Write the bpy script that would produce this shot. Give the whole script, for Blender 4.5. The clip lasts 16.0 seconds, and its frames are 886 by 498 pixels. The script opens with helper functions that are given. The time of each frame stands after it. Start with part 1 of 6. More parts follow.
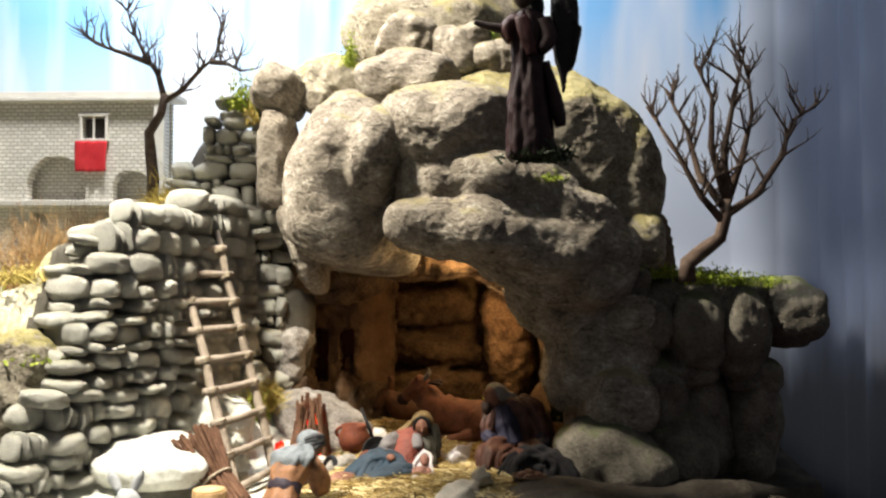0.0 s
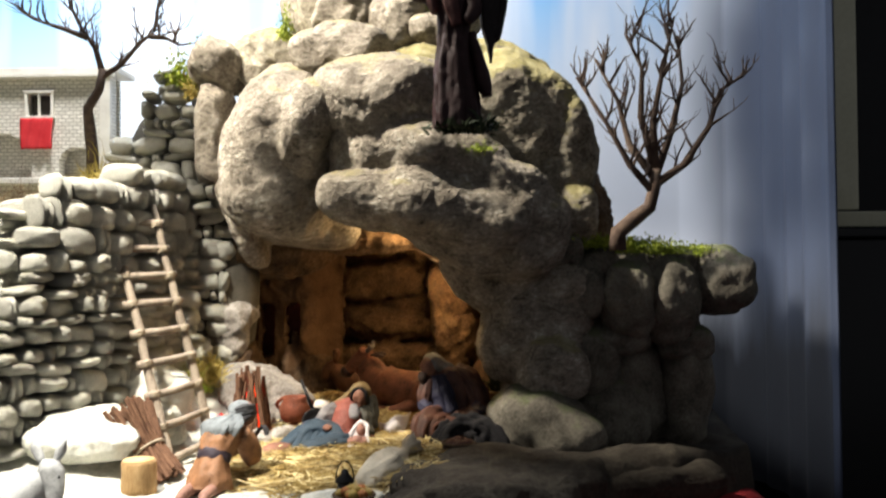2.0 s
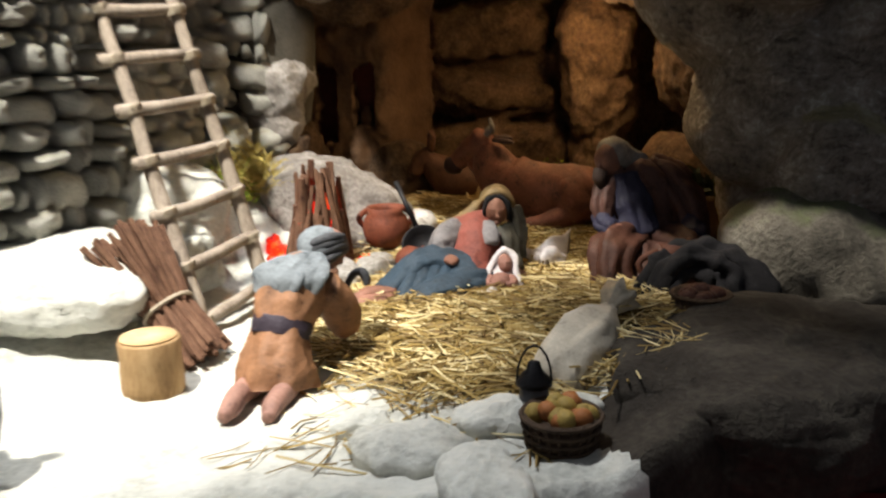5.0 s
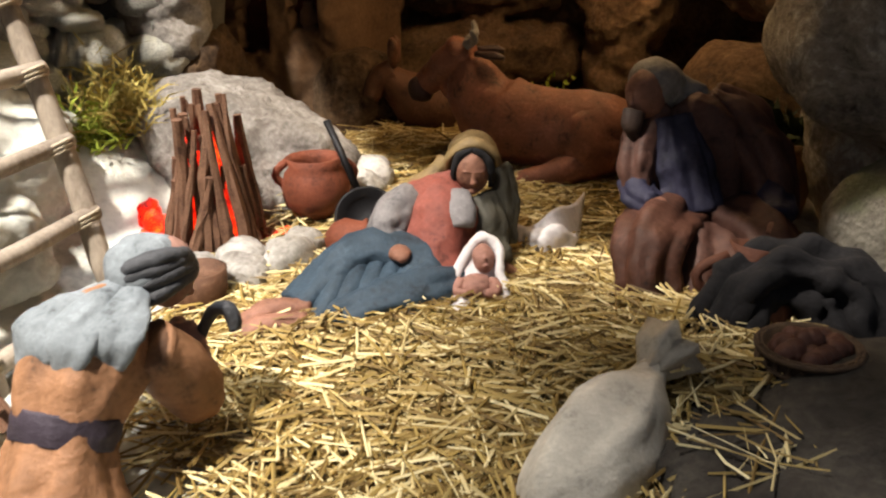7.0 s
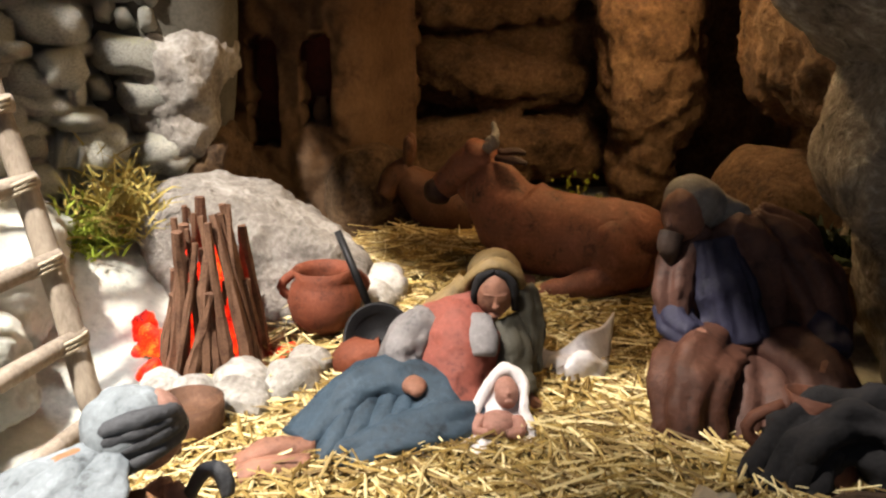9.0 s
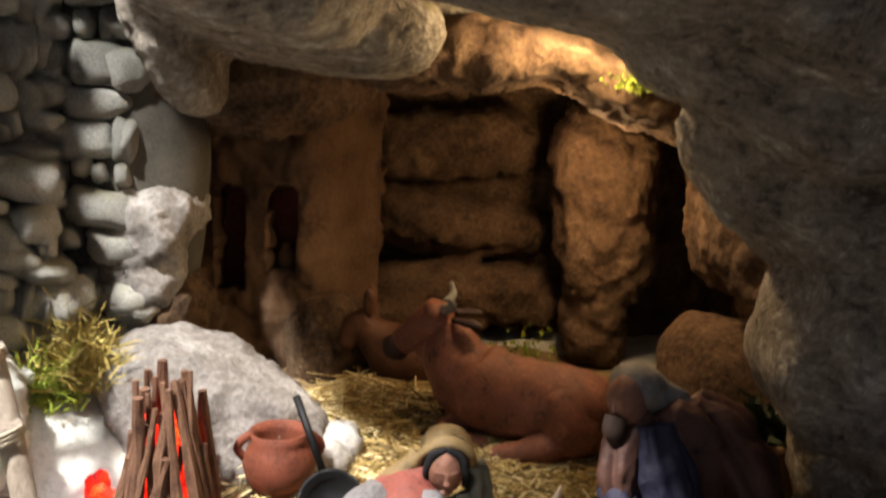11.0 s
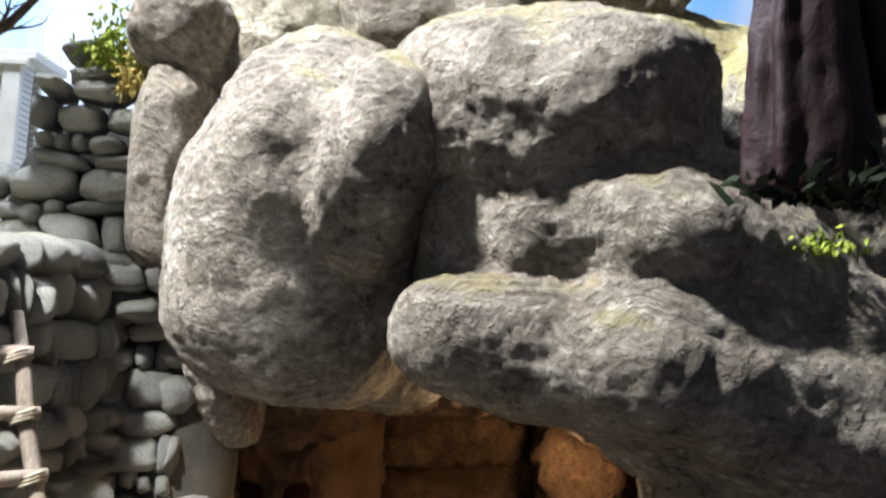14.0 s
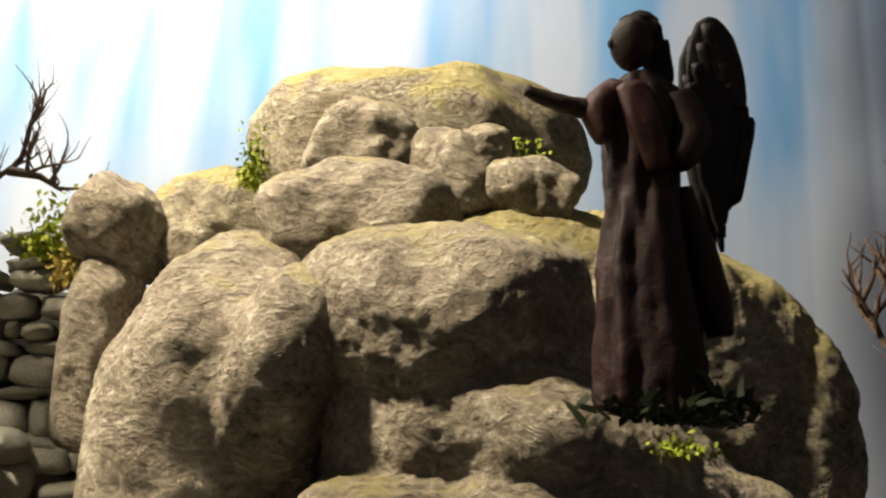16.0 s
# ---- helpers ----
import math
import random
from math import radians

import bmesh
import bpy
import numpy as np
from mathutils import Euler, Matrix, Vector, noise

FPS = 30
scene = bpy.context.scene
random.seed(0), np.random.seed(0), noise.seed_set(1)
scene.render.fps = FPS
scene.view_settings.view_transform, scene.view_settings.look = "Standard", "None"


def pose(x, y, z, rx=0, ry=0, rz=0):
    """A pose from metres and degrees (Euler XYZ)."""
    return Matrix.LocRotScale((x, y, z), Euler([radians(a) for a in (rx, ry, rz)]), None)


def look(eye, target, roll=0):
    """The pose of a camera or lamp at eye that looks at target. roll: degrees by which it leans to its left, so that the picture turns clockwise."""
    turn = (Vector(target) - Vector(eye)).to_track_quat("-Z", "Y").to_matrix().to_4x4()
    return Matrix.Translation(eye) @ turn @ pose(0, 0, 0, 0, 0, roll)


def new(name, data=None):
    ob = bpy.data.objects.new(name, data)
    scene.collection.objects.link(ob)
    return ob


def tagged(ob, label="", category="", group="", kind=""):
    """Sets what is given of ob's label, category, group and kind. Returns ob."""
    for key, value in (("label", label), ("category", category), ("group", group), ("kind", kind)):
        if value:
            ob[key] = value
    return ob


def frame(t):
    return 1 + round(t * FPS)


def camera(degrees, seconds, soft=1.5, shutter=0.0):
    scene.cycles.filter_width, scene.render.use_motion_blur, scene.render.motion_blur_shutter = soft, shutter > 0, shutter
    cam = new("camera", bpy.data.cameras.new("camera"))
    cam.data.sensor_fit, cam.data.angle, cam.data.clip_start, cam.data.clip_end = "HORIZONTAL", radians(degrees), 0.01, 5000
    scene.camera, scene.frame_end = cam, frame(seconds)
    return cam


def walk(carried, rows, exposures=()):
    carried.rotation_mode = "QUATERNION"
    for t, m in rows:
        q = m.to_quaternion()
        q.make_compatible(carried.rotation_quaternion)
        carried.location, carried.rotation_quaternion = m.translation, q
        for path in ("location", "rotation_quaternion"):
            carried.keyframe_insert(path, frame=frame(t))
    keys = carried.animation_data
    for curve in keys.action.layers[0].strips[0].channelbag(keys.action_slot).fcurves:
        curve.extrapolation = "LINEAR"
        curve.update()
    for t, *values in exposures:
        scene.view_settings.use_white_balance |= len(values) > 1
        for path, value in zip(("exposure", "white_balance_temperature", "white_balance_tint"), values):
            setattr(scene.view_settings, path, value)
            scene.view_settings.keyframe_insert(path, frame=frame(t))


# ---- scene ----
cam = camera(54.9, 16.0, soft=2.2, shutter=0.5)
PATH = [
    (0, (0.086, 0.117, 0.436), (-0.011, 2.113, 0.524), 0.2),
    (0.5, (0.13, 0.131, 0.43), (0.032, 2.128, 0.488), 0.4),
    (1, (0.156, 0.127, 0.439), (0.077, 2.122, 0.555), -0.3),
    (1.5, (0.172, 0.109, 0.435), (0.099, 2.104, 0.557), -0.4),
    (2, (0.165, 0.11, 0.421), (0.109, 2.108, 0.463), -0.4),
    (2.5, (0.141, 0.143, 0.418), (0.067, 2.142, 0.406), -0.8),
    (3, (0.131, 0.268, 0.424), (0.148, 2.267, 0.374), -1.2),
    (3.5, (0.057, 0.384, 0.439), (0.09, 2.382, 0.368), -1.9),
    (4, (-0.033, 0.446, 0.419), (-0.113, 2.438, 0.257), -2.3),
    (4.5, (-0.047, 0.544, 0.407), (-0.187, 2.512, 0.078), -1.5),
    (5, (-0.028, 0.667, 0.372), (-0.13, 2.609, -0.095), -1.2),
    (5.2, (-0.025, 0.716, 0.372), (-0.121, 2.645, -0.145), -0.8),
    (7.3, (-0.002, 0.999, 0.36), (-0.121, 2.864, -0.355), -1.2),
    (7.5, (-0.002, 1.008, 0.362), (-0.116, 2.88, -0.334), -1.1),
    (8, (-0.013, 1.024, 0.364), (-0.152, 2.91, -0.285), -0.6),
    (8.2, (-0.013, 1.027, 0.369), (-0.163, 2.918, -0.262), -0.7),
    (10.3, (-0.013, 1.043, 0.4), (-0.077, 2.989, -0.06), 1.5),
    (10.5, (-0.014, 1.037, 0.411), (-0.068, 2.987, -0.032), 2.0),
    (11, (-0.011, 1.022, 0.434), (-0.063, 2.995, 0.107), 2.2),
    (11.5, (-0.009, 1.004, 0.453), (-0.079, 2.99, 0.222), 2.5),
    (12, (-0.017, 0.985, 0.47), (-0.069, 2.979, 0.324), 2.9),
    (12.5, (-0.031, 0.962, 0.495), (-0.089, 2.961, 0.456), 2.6),
    (13, (-0.025, 0.943, 0.507), (-0.067, 2.942, 0.531), 2.7),
    (13.5, (-0.028, 0.919, 0.528), (-0.065, 2.915, 0.642), 2.9),
    (14, (-0.032, 0.893, 0.542), (-0.063, 2.884, 0.712), 3.3),
    (14.5, (-0.029, 0.872, 0.559), (-0.06, 2.852, 0.822), 3.1),
    (15, (-0.019, 0.849, 0.579), (-0.039, 2.814, 0.937), 2.8),
    (15.5, (-0.004, 0.83, 0.59), (0.002, 2.778, 1.030), 2.4),
    (16, (0.012, 0.828, 0.593), (0.056, 2.77, 1.050), 2.4),
]
EXPOSURES = [(0, 0.14, 6900, 10), (1.5, 0.22, 6900, 10), (3.0, 0.30, 6700, 10), (4.0, 0.26, 6500, 10), (5.0, 0.0, 6500, 11), (7.3, 0.15, 6700, 13), (10.5, 0.4, 6500, 13), (11.5, 0.42, 5700, 13), (12.5, 0.45, 5350, 13), (14.0, 0.2, 5750, 11),
             (15.0, -0.08, 5850, 10), (15.5, -0.42, 6800, 9), (16, -0.52, 8600, 9)]
walk(cam, [(t, look(eye, target, roll)) for t, eye, target, roll in PATH], EXPOSURES)

# ---- world, light, exposure ----
G = 0.115                                    # height of the straw floor
world = bpy.data.worlds.new("world")
scene.world = world
world.use_nodes = True
world.node_tree.nodes["Background"].inputs[0].default_value = (0.62, 0.66, 0.75, 1)
world.node_tree.nodes["Background"].inputs[1].default_value = 0.165


def lamp(name, kind, place, target, power, colour, size=0.1, cone=None):
    data = bpy.data.lights.new(name, kind)
    data.energy, data.color = power, colour
    if kind == "AREA":
        data.shape, data.size = "DISK", size
    else:
        data.shadow_soft_size = size
    if cone:
        data.spot_size, data.spot_blend = radians(cone), 0.6
    ob = new(name, data)
    ob.matrix_world = look(place, target)
    return ob


lamp("ground_spot", "SPOT", (-0.60, 0.82, 1.62), (-0.47, 1.44, 0.24), 290, (1.0, 0.96, 0.88), 0.045, 36)
lamp("rock_spot", "SPOT", (-0.84, 1.20, 1.76), (-0.11, 1.58, 0.86), 355, (1.0, 0.95, 0.86), 0.045, 32)
lamp("sky_lamp", "AREA", (-0.60, 1.72, 2.10), (-0.55, 2.3, 0.6), 48, (0.95, 0.97, 1.0), 0.3)
lamp("grotto_bulb", "POINT", (0.075, 1.702, 0.500), (0, 0, 0), 1.4, (1.0, 0.70, 0.36), 0.012)
# unseen fill added for the pillar, where the roof blocks the grotto bulb
lamp("pillar_fill", "POINT", (0.095, 1.835, 0.395), (0, 0, 0), 0.62, (1.0, 0.64, 0.30), 0.01)
lamp("fire_bulb", "POINT", (-0.212, 1.578, 0.17), (0, 0, 0), 0.10, (1.0, 0.14, 0.05), 0.012)

# ---- materials ----


def material(name, colours, scale=20.0, rough=0.85, bump=0.4, metal=0.0, detail_scale=None, moss=None, glow=None, random_tint=0.0,
             stretch=(1, 1, 1), grain=0.003, streak=None):
    """colours: two to four base colours, spread by noise at two scales; moss: (colour, amount) on surfaces that face up."""
    m = bpy.data.materials.new(name)
    m.use_nodes = True
    nt = m.node_tree
    n, link = nt.nodes, nt.links.new
    bsdf = n["Principled BSDF"]
    co = n.new("ShaderNodeTexCoord")
    mp = n.new("ShaderNodeMapping")
    mp.inputs["Scale"].default_value = stretch
    info = n.new("ShaderNodeObjectInfo")
    shift = n.new("ShaderNodeVectorMath")
    shift.operation = "ADD"
    grow = n.new("ShaderNodeMath")
    grow.operation = "MULTIPLY"
    grow.inputs[1].default_value = 7.0
    link(info.outputs["Random"], grow.inputs[0])
    link(co.outputs["Object"], shift.inputs[0])
    link(grow.outputs[0], shift.inputs[1])
    link(shift.outputs[0], mp.inputs["Vector"])
    big = n.new("ShaderNodeTexNoise")
    big.inputs["Scale"].default_value, big.inputs["Detail"].default_value = scale, 6
    small = n.new("ShaderNodeTexNoise")
    small.inputs["Scale"].default_value, small.inputs["Detail"].default_value = detail_scale or scale * 9, 8
    small.inputs["Roughness"].default_value = 0.65
    for tex in (big, small):
        link(mp.outputs[0], tex.inputs["Vector"])
    mix = n.new("ShaderNodeMath")
    mix.operation = "MULTIPLY_ADD"
    mix.inputs[1].default_value, mix.inputs[2].default_value = 0.55, 0.0
    half = n.new("ShaderNodeMath")
    half.operation = "MULTIPLY_ADD"
    half.inputs[1].default_value = 0.45
    link(big.outputs["Fac"], mix.inputs[0])
    link(small.outputs["Fac"], half.inputs[0])
    link(mix.outputs[0], half.inputs[2])
    height = half.outputs[0]
    if streak:
        # combed fibres: noise drawn out along one way, bent by a broad noise, with pale bristles
        bend = n.new("ShaderNodeVectorMath")
        bend.operation = "MULTIPLY_ADD"
        bend.inputs[1].default_value = (0.05, 0.05, 0.05)
        link(big.outputs["Color"], bend.inputs[0])
        link(shift.outputs[0], bend.inputs[2])
        comb = n.new("ShaderNodeMapping")
        comb.inputs["Rotation"].default_value = [radians(a) for a in streak[2]]
        comb.inputs["Scale"].default_value = (0.36, 1.0, 1.2)
        link(bend.outputs[0], comb.inputs["Vector"])
        fibre = n.new("ShaderNodeTexNoise")
        fibre.inputs["Scale"].default_value, fibre.inputs["Detail"].default_value = streak[0], 5
        fibre.inputs["Roughness"].default_value = 0.68
        link(comb.outputs[0], fibre.inputs["Vector"])
        lift = n.new("ShaderNodeMath")
        lift.operation = "MULTIPLY_ADD"
        lift.inputs[1].default_value = streak[1]
        link(fibre.outputs["Fac"], lift.inputs[0])
        keep = n.new("ShaderNodeMath")
        keep.operation = "MULTIPLY_ADD"
        keep.inputs[1].default_value, keep.inputs[2].default_value = 1 - 0.5 * streak[1], -0.25 * streak[1]
        link(half.outputs[0], keep.inputs[0])
        link(keep.outputs[0], lift.inputs[2])
        height = lift.outputs[0]
    ramp = n.new("ShaderNodeValToRGB")
    el = ramp.color_ramp.elements
    while len(el) < len(colours):
        el.new(0.5)
    for i, c in enumerate(colours):
        el[i].position = 0.34 + 0.32 * i / max(1, len(colours) - 1)
        el[i].color = (*c, 1)
    link(height, ramp.inputs[0])
    out = ramp.outputs[0]
    if random_tint:
        hsv = n.new("ShaderNodeHueSaturation")
        rng = n.new("ShaderNodeMapRange")
        rng.inputs["To Min"].default_value, rng.inputs["To Max"].default_value = 1 - random_tint, 1 + random_tint
        link(info.outputs["Random"], rng.inputs["Value"])
        link(rng.outputs[0], hsv.inputs["Value"])
        link(out, hsv.inputs["Color"])
        out = hsv.outputs[0]
    if moss:
        geo = n.new("ShaderNodeNewGeometry")
        sep = n.new("ShaderNodeSeparateXYZ")
        link(geo.outputs["Normal"], sep.inputs[0])
        add = n.new("ShaderNodeMath")
        add.operation = "MULTIPLY_ADD"
        add.inputs[1].default_value = 0.55
        link(big.outputs["Fac"], add.inputs[2])
        link(sep.outputs["Z"], add.inputs[0])
        mr = n.new("ShaderNodeMapRange")
        mr.inputs["From Min"].default_value, mr.inputs["From Max"].default_value = 0.98 - moss[1], 1.12 - moss[1]
        link(add.outputs[0], mr.inputs["Value"])
        mul = n.new("ShaderNodeMath")
        mul.operation = "MULTIPLY"
        link(mr.outputs[0], mul.inputs[0])
        link(small.outputs["Fac"], mul.inputs[1])
        blend = n.new("ShaderNodeMixRGB")
        blend.inputs[2].default_value = (*moss[0], 1)
        link(mul.outputs[0], blend.inputs[0])
        link(out, blend.inputs[1])
        out = blend.outputs[0]
    link(out, bsdf.inputs["Base Color"])
    bsdf.inputs["Roughness"].default_value, bsdf.inputs["Metallic"].default_value = rough, metal
    bsdf.inputs["Specular IOR Level"].default_value = 0.3
    if bump:
        bp = n.new("ShaderNodeBump")
        bp.inputs["Strength"].default_value, bp.inputs["Distance"].default_value = bump, grain
        link(height, bp.inputs["Height"])
        link(bp.outputs[0], bsdf.inputs["Normal"])
    if glow:
        link(out, bsdf.inputs["Emission Color"])
        bsdf.inputs["Emission Strength"].default_value = glow
    return m


ROCK = material("moulded_rock", [(0.06, 0.05, 0.038), (0.20, 0.17, 0.132), (0.32, 0.28, 0.225), (0.56, 0.52, 0.44)], 26, 0.9, 1.0, moss=((0.22, 0.19, 0.05), 0.10), detail_scale=160, grain=0.016, streak=(125, 0.5, (0, -22, 8)))
MOSSY = material("mossy_rock", [(0.06, 0.05, 0.035), (0.21, 0.18, 0.135), (0.35, 0.315, 0.245), (0.56, 0.52, 0.43)], 26, 0.9, 1.0, moss=((0.30, 0.26, 0.045), 0.34), detail_scale=160, grain=0.016, streak=(125, 0.48, (0, 14, 20)))
DARK_SHADED_ROCK = material("dark_shaded_rock", [(0.05, 0.045, 0.035), (0.13, 0.115, 0.09), (0.22, 0.20, 0.16)], 24, 0.92, 0.9, moss=((0.06, 0.09, 0.015), 0.12), detail_scale=200, grain=0.011)
CAVE = material("cave_wall_rock", [(0.024, 0.013, 0.007), (0.105, 0.062, 0.032), (0.21, 0.135, 0.075)], 22, 0.9, 0.9, detail_scale=180, grain=0.012)
# brown rock, darkened further: the lamp's fall-off to the right is in this colour
SLAB = material("shaded_slab_rock", [(0.016, 0.012, 0.008), (0.036, 0.029, 0.021), (0.072, 0.061, 0.044)], 18, 0.92, 0.9, detail_scale=160, grain=0.011)
CLAY = material("clay_plaster", [(0.060, 0.032, 0.017), (0.11, 0.062, 0.032), (0.155, 0.092, 0.050)], 22, 0.88, 0.6)
PALE = material("pale_plaster_ground", [(0.34, 0.34, 0.30), (0.56, 0.56, 0.50), (0.68, 0.67, 0.60)], 15, 0.9, 0.9, detail_scale=150, grain=0.008)
WHITE_ROCK = material("white_rock", [(0.15, 0.135, 0.115), (0.37, 0.345, 0.31), (0.60, 0.57, 0.53)], 24, 0.9, 0.9, detail_scale=200, grain=0.011)
GREY_ROCK = material("grey_pitted_rock", [(0.10, 0.085, 0.072), (0.24, 0.215, 0.19), (0.44, 0.41, 0.375)], 24, 0.9, 0.9, detail_scale=200, grain=0.011)
STONE = material("wall_stone", [(0.21, 0.205, 0.175), (0.52, 0.51, 0.445), (0.70, 0.68, 0.61)], 30, 0.9, 0.9, detail_scale=220, grain=0.007, random_tint=0.28, moss=((0.34, 0.32, 0.14), 0.05))
MORTAR = material("dark_mortar", [(0.05, 0.045, 0.035), (0.11, 0.10, 0.08)], 40, 0.95, 0.6)
WOOD = material("ladder_wood", [(0.14, 0.11, 0.08), (0.27, 0.22, 0.17), (0.38, 0.32, 0.25)], 40, 0.85, 0.6, stretch=(1, 1, 0.2))
TWINE = material("twine", [(0.30, 0.25, 0.18), (0.45, 0.38, 0.28)], 200, 0.9, 0.4)
BARK = material("tree_bark", [(0.035, 0.022, 0.016), (0.09, 0.06, 0.045), (0.14, 0.10, 0.07)], 60, 0.9, 0.6)
BRUSH = material("brushwood_bark", [(0.05, 0.022, 0.012), (0.14, 0.07, 0.04), (0.20, 0.11, 0.065)], 70, 0.85, 0.5)
CUT_WOOD = material("cut_wood", [(0.42, 0.27, 0.12), (0.62, 0.45, 0.24)], 60, 0.8, 0.3)
MOSS = material("moss_leaves", [(0.07, 0.11, 0.01), (0.22, 0.28, 0.025), (0.40, 0.42, 0.07)], 60, 0.8, 0.0)
DRY_MOSS = material("dry_grass", [(0.20, 0.15, 0.03), (0.38, 0.30, 0.08), (0.50, 0.38, 0.12)], 60, 0.8, 0.0)
STRAW = material("straw", [(0.30, 0.19, 0.05), (0.52, 0.38, 0.12), (0.70, 0.56, 0.25)], 45, 0.6, 0.0)
SOIL = material("brown_soil", [(0.10, 0.065, 0.03), (0.22, 0.15, 0.07), (0.32, 0.24, 0.12)], 40, 0.95, 0.8)
SLOPE = material("grassy_slope", [(0.16, 0.15, 0.06), (0.36, 0.33, 0.20), (0.54, 0.51, 0.40)], 18, 0.95, 0.9, detail_scale=140, grain=0.006)
DARK = material("unlit_room_black", [(0.004, 0.004, 0.005), (0.008, 0.008, 0.009)], 5, 0.6, 0.0)
CREAM = material("cream_paint", [(0.50, 0.48, 0.34), (0.62, 0.60, 0.45)], 8, 0.6, 0.1)
RED_CLOTH = material("red_table_cloth", [(0.16, 0.006, 0.01), (0.26, 0.015, 0.02)], 30, 0.9, 0.3)


def sky_material(name, top, mid, low, streak, glow):
    """Printed sky cloth: pale at the foot, blue with white slanting streaks above, lightly creased."""
    m = bpy.data.materials.new(name)
    m.use_nodes = True
    nt = m.node_tree
    n, link = nt.nodes, nt.links.new
    bsdf = n["Principled BSDF"]
    co = n.new("ShaderNodeTexCoord")
    sep = n.new("ShaderNodeSeparateXYZ")
    link(co.outputs["Object"], sep.inputs[0])
    ramp = n.new("ShaderNodeValToRGB")
    el = ramp.color_ramp.elements
    el.new(0.5)
    for e, (p, c) in zip(el, ((0.30, low), (0.62, mid), (0.95, top))):
        e.position, e.color = p, (*c, 1)
    mr = n.new("ShaderNodeMapRange")
    mr.inputs["From Min"].default_value, mr.inputs["From Max"].default_value = 0.0, 1.6
    link(sep.outputs["Z"], mr.inputs["Value"])
    link(mr.outputs[0], ramp.inputs[0])
    mp = n.new("ShaderNodeMapping")
    mp.inputs["Scale"].default_value = (2.6, 1, 0.35)
    mp.inputs["Rotation"].default_value = (0, radians(12), 0)
    link(co.outputs["Object"], mp.inputs["Vector"])
    no = n.new("ShaderNodeTexNoise")
    no.inputs["Scale"].default_value, no.inputs["Detail"].default_value = 2.2, 3
    link(mp.outputs[0], no.inputs["Vector"])
    sr = n.new("ShaderNodeMapRange")
    sr.inputs["From Min"].default_value, sr.inputs["From Max"].default_value = 0.42, 0.60
    link(no.outputs["Fac"], sr.inputs["Value"])
    up = n.new("ShaderNodeMapRange")
    up.inputs["From Min"].default_value, up.inputs["From Max"].default_value = 0.75, 1.15
    link(sep.outputs["Z"], up.inputs["Value"])
    mu = n.new("ShaderNodeMath")
    mu.operation = "MULTIPLY"
    link(sr.outputs[0], mu.inputs[0])
    link(up.outputs[0], mu.inputs[1])
    mx = n.new("ShaderNodeMixRGB")
    mx.inputs[2].default_value = (*streak, 1)
    link(mu.outputs[0], mx.inputs[0])
    link(ramp.outputs[0], mx.inputs[1])
    # the side turns dark blue; the soft shadow there is painted into this blend
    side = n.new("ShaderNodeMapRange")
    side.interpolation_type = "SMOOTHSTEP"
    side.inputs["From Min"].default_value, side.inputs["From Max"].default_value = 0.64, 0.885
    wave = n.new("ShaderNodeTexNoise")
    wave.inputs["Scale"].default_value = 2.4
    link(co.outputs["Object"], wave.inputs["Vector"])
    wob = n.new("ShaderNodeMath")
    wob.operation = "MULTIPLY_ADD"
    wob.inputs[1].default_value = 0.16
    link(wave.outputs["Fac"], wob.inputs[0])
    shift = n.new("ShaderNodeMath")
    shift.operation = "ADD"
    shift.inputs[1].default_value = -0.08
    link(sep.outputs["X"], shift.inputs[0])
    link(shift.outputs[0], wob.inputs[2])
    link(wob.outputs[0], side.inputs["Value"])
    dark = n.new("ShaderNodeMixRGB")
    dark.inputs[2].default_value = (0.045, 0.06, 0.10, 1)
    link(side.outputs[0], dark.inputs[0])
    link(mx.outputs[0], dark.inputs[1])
    # dark upright streaks low at the side of the cloth
    low_map = n.new("ShaderNodeMapping")
    low_map.inputs["Scale"].default_value = (16, 16, 2.2)
    link(co.outputs["Object"], low_map.inputs["Vector"])
    low_noise = n.new("ShaderNodeTexNoise")
    low_noise.inputs["Scale"].default_value, low_noise.inputs["Detail"].default_value = 1.0, 4
    link(low_map.outputs[0], low_noise.inputs["Vector"])
    edge = n.new("ShaderNodeMath")
    edge.operation = "MULTIPLY_ADD"
    edge.inputs[1].default_value = -0.30
    link(low_noise.outputs["Fac"], edge.inputs[0])
    link(sep.outputs["Z"], edge.inputs[2])
    foot = n.new("ShaderNodeMapRange")
    foot.inputs["From Min"].default_value, foot.inputs["From Max"].default_value = 0.30, 0.06
    link(edge.outputs[0], foot.inputs["Value"])
    reach = n.new("ShaderNodeMapRange")
    reach.inputs["From Min"].default_value, reach.inputs["From Max"].default_value = 0.45, 0.62
    link(sep.outputs["X"], reach.inputs["Value"])
    both = n.new("ShaderNodeMath")
    both.operation = "MULTIPLY"
    link(foot.outputs[0], both.inputs[0])
    link(reach.outputs[0], both.inputs[1])
    low_mix = n.new("ShaderNodeMixRGB")
    low_mix.inputs[2].default_value = (0.012, 0.015, 0.022, 1)
    link(both.outputs[0], low_mix.inputs[0])
    link(dark.outputs[0], low_mix.inputs[1])
    link(low_mix.outputs[0], bsdf.inputs["Base Color"])
    bsdf.inputs["Roughness"].default_value = 0.8
    # weak emission added to brighten the cloth, which holds no lamp
    link(low_mix.outputs[0], bsdf.inputs["Emission Color"])
    bsdf.inputs["Emission Strength"].default_value = glow
    return m


SKY = sky_material("sky_cloth", (0.62, 0.74, 0.95), (0.74, 0.82, 0.95), (0.70, 0.76, 0.88), (0.22, 0.52, 0.90), 0.06)
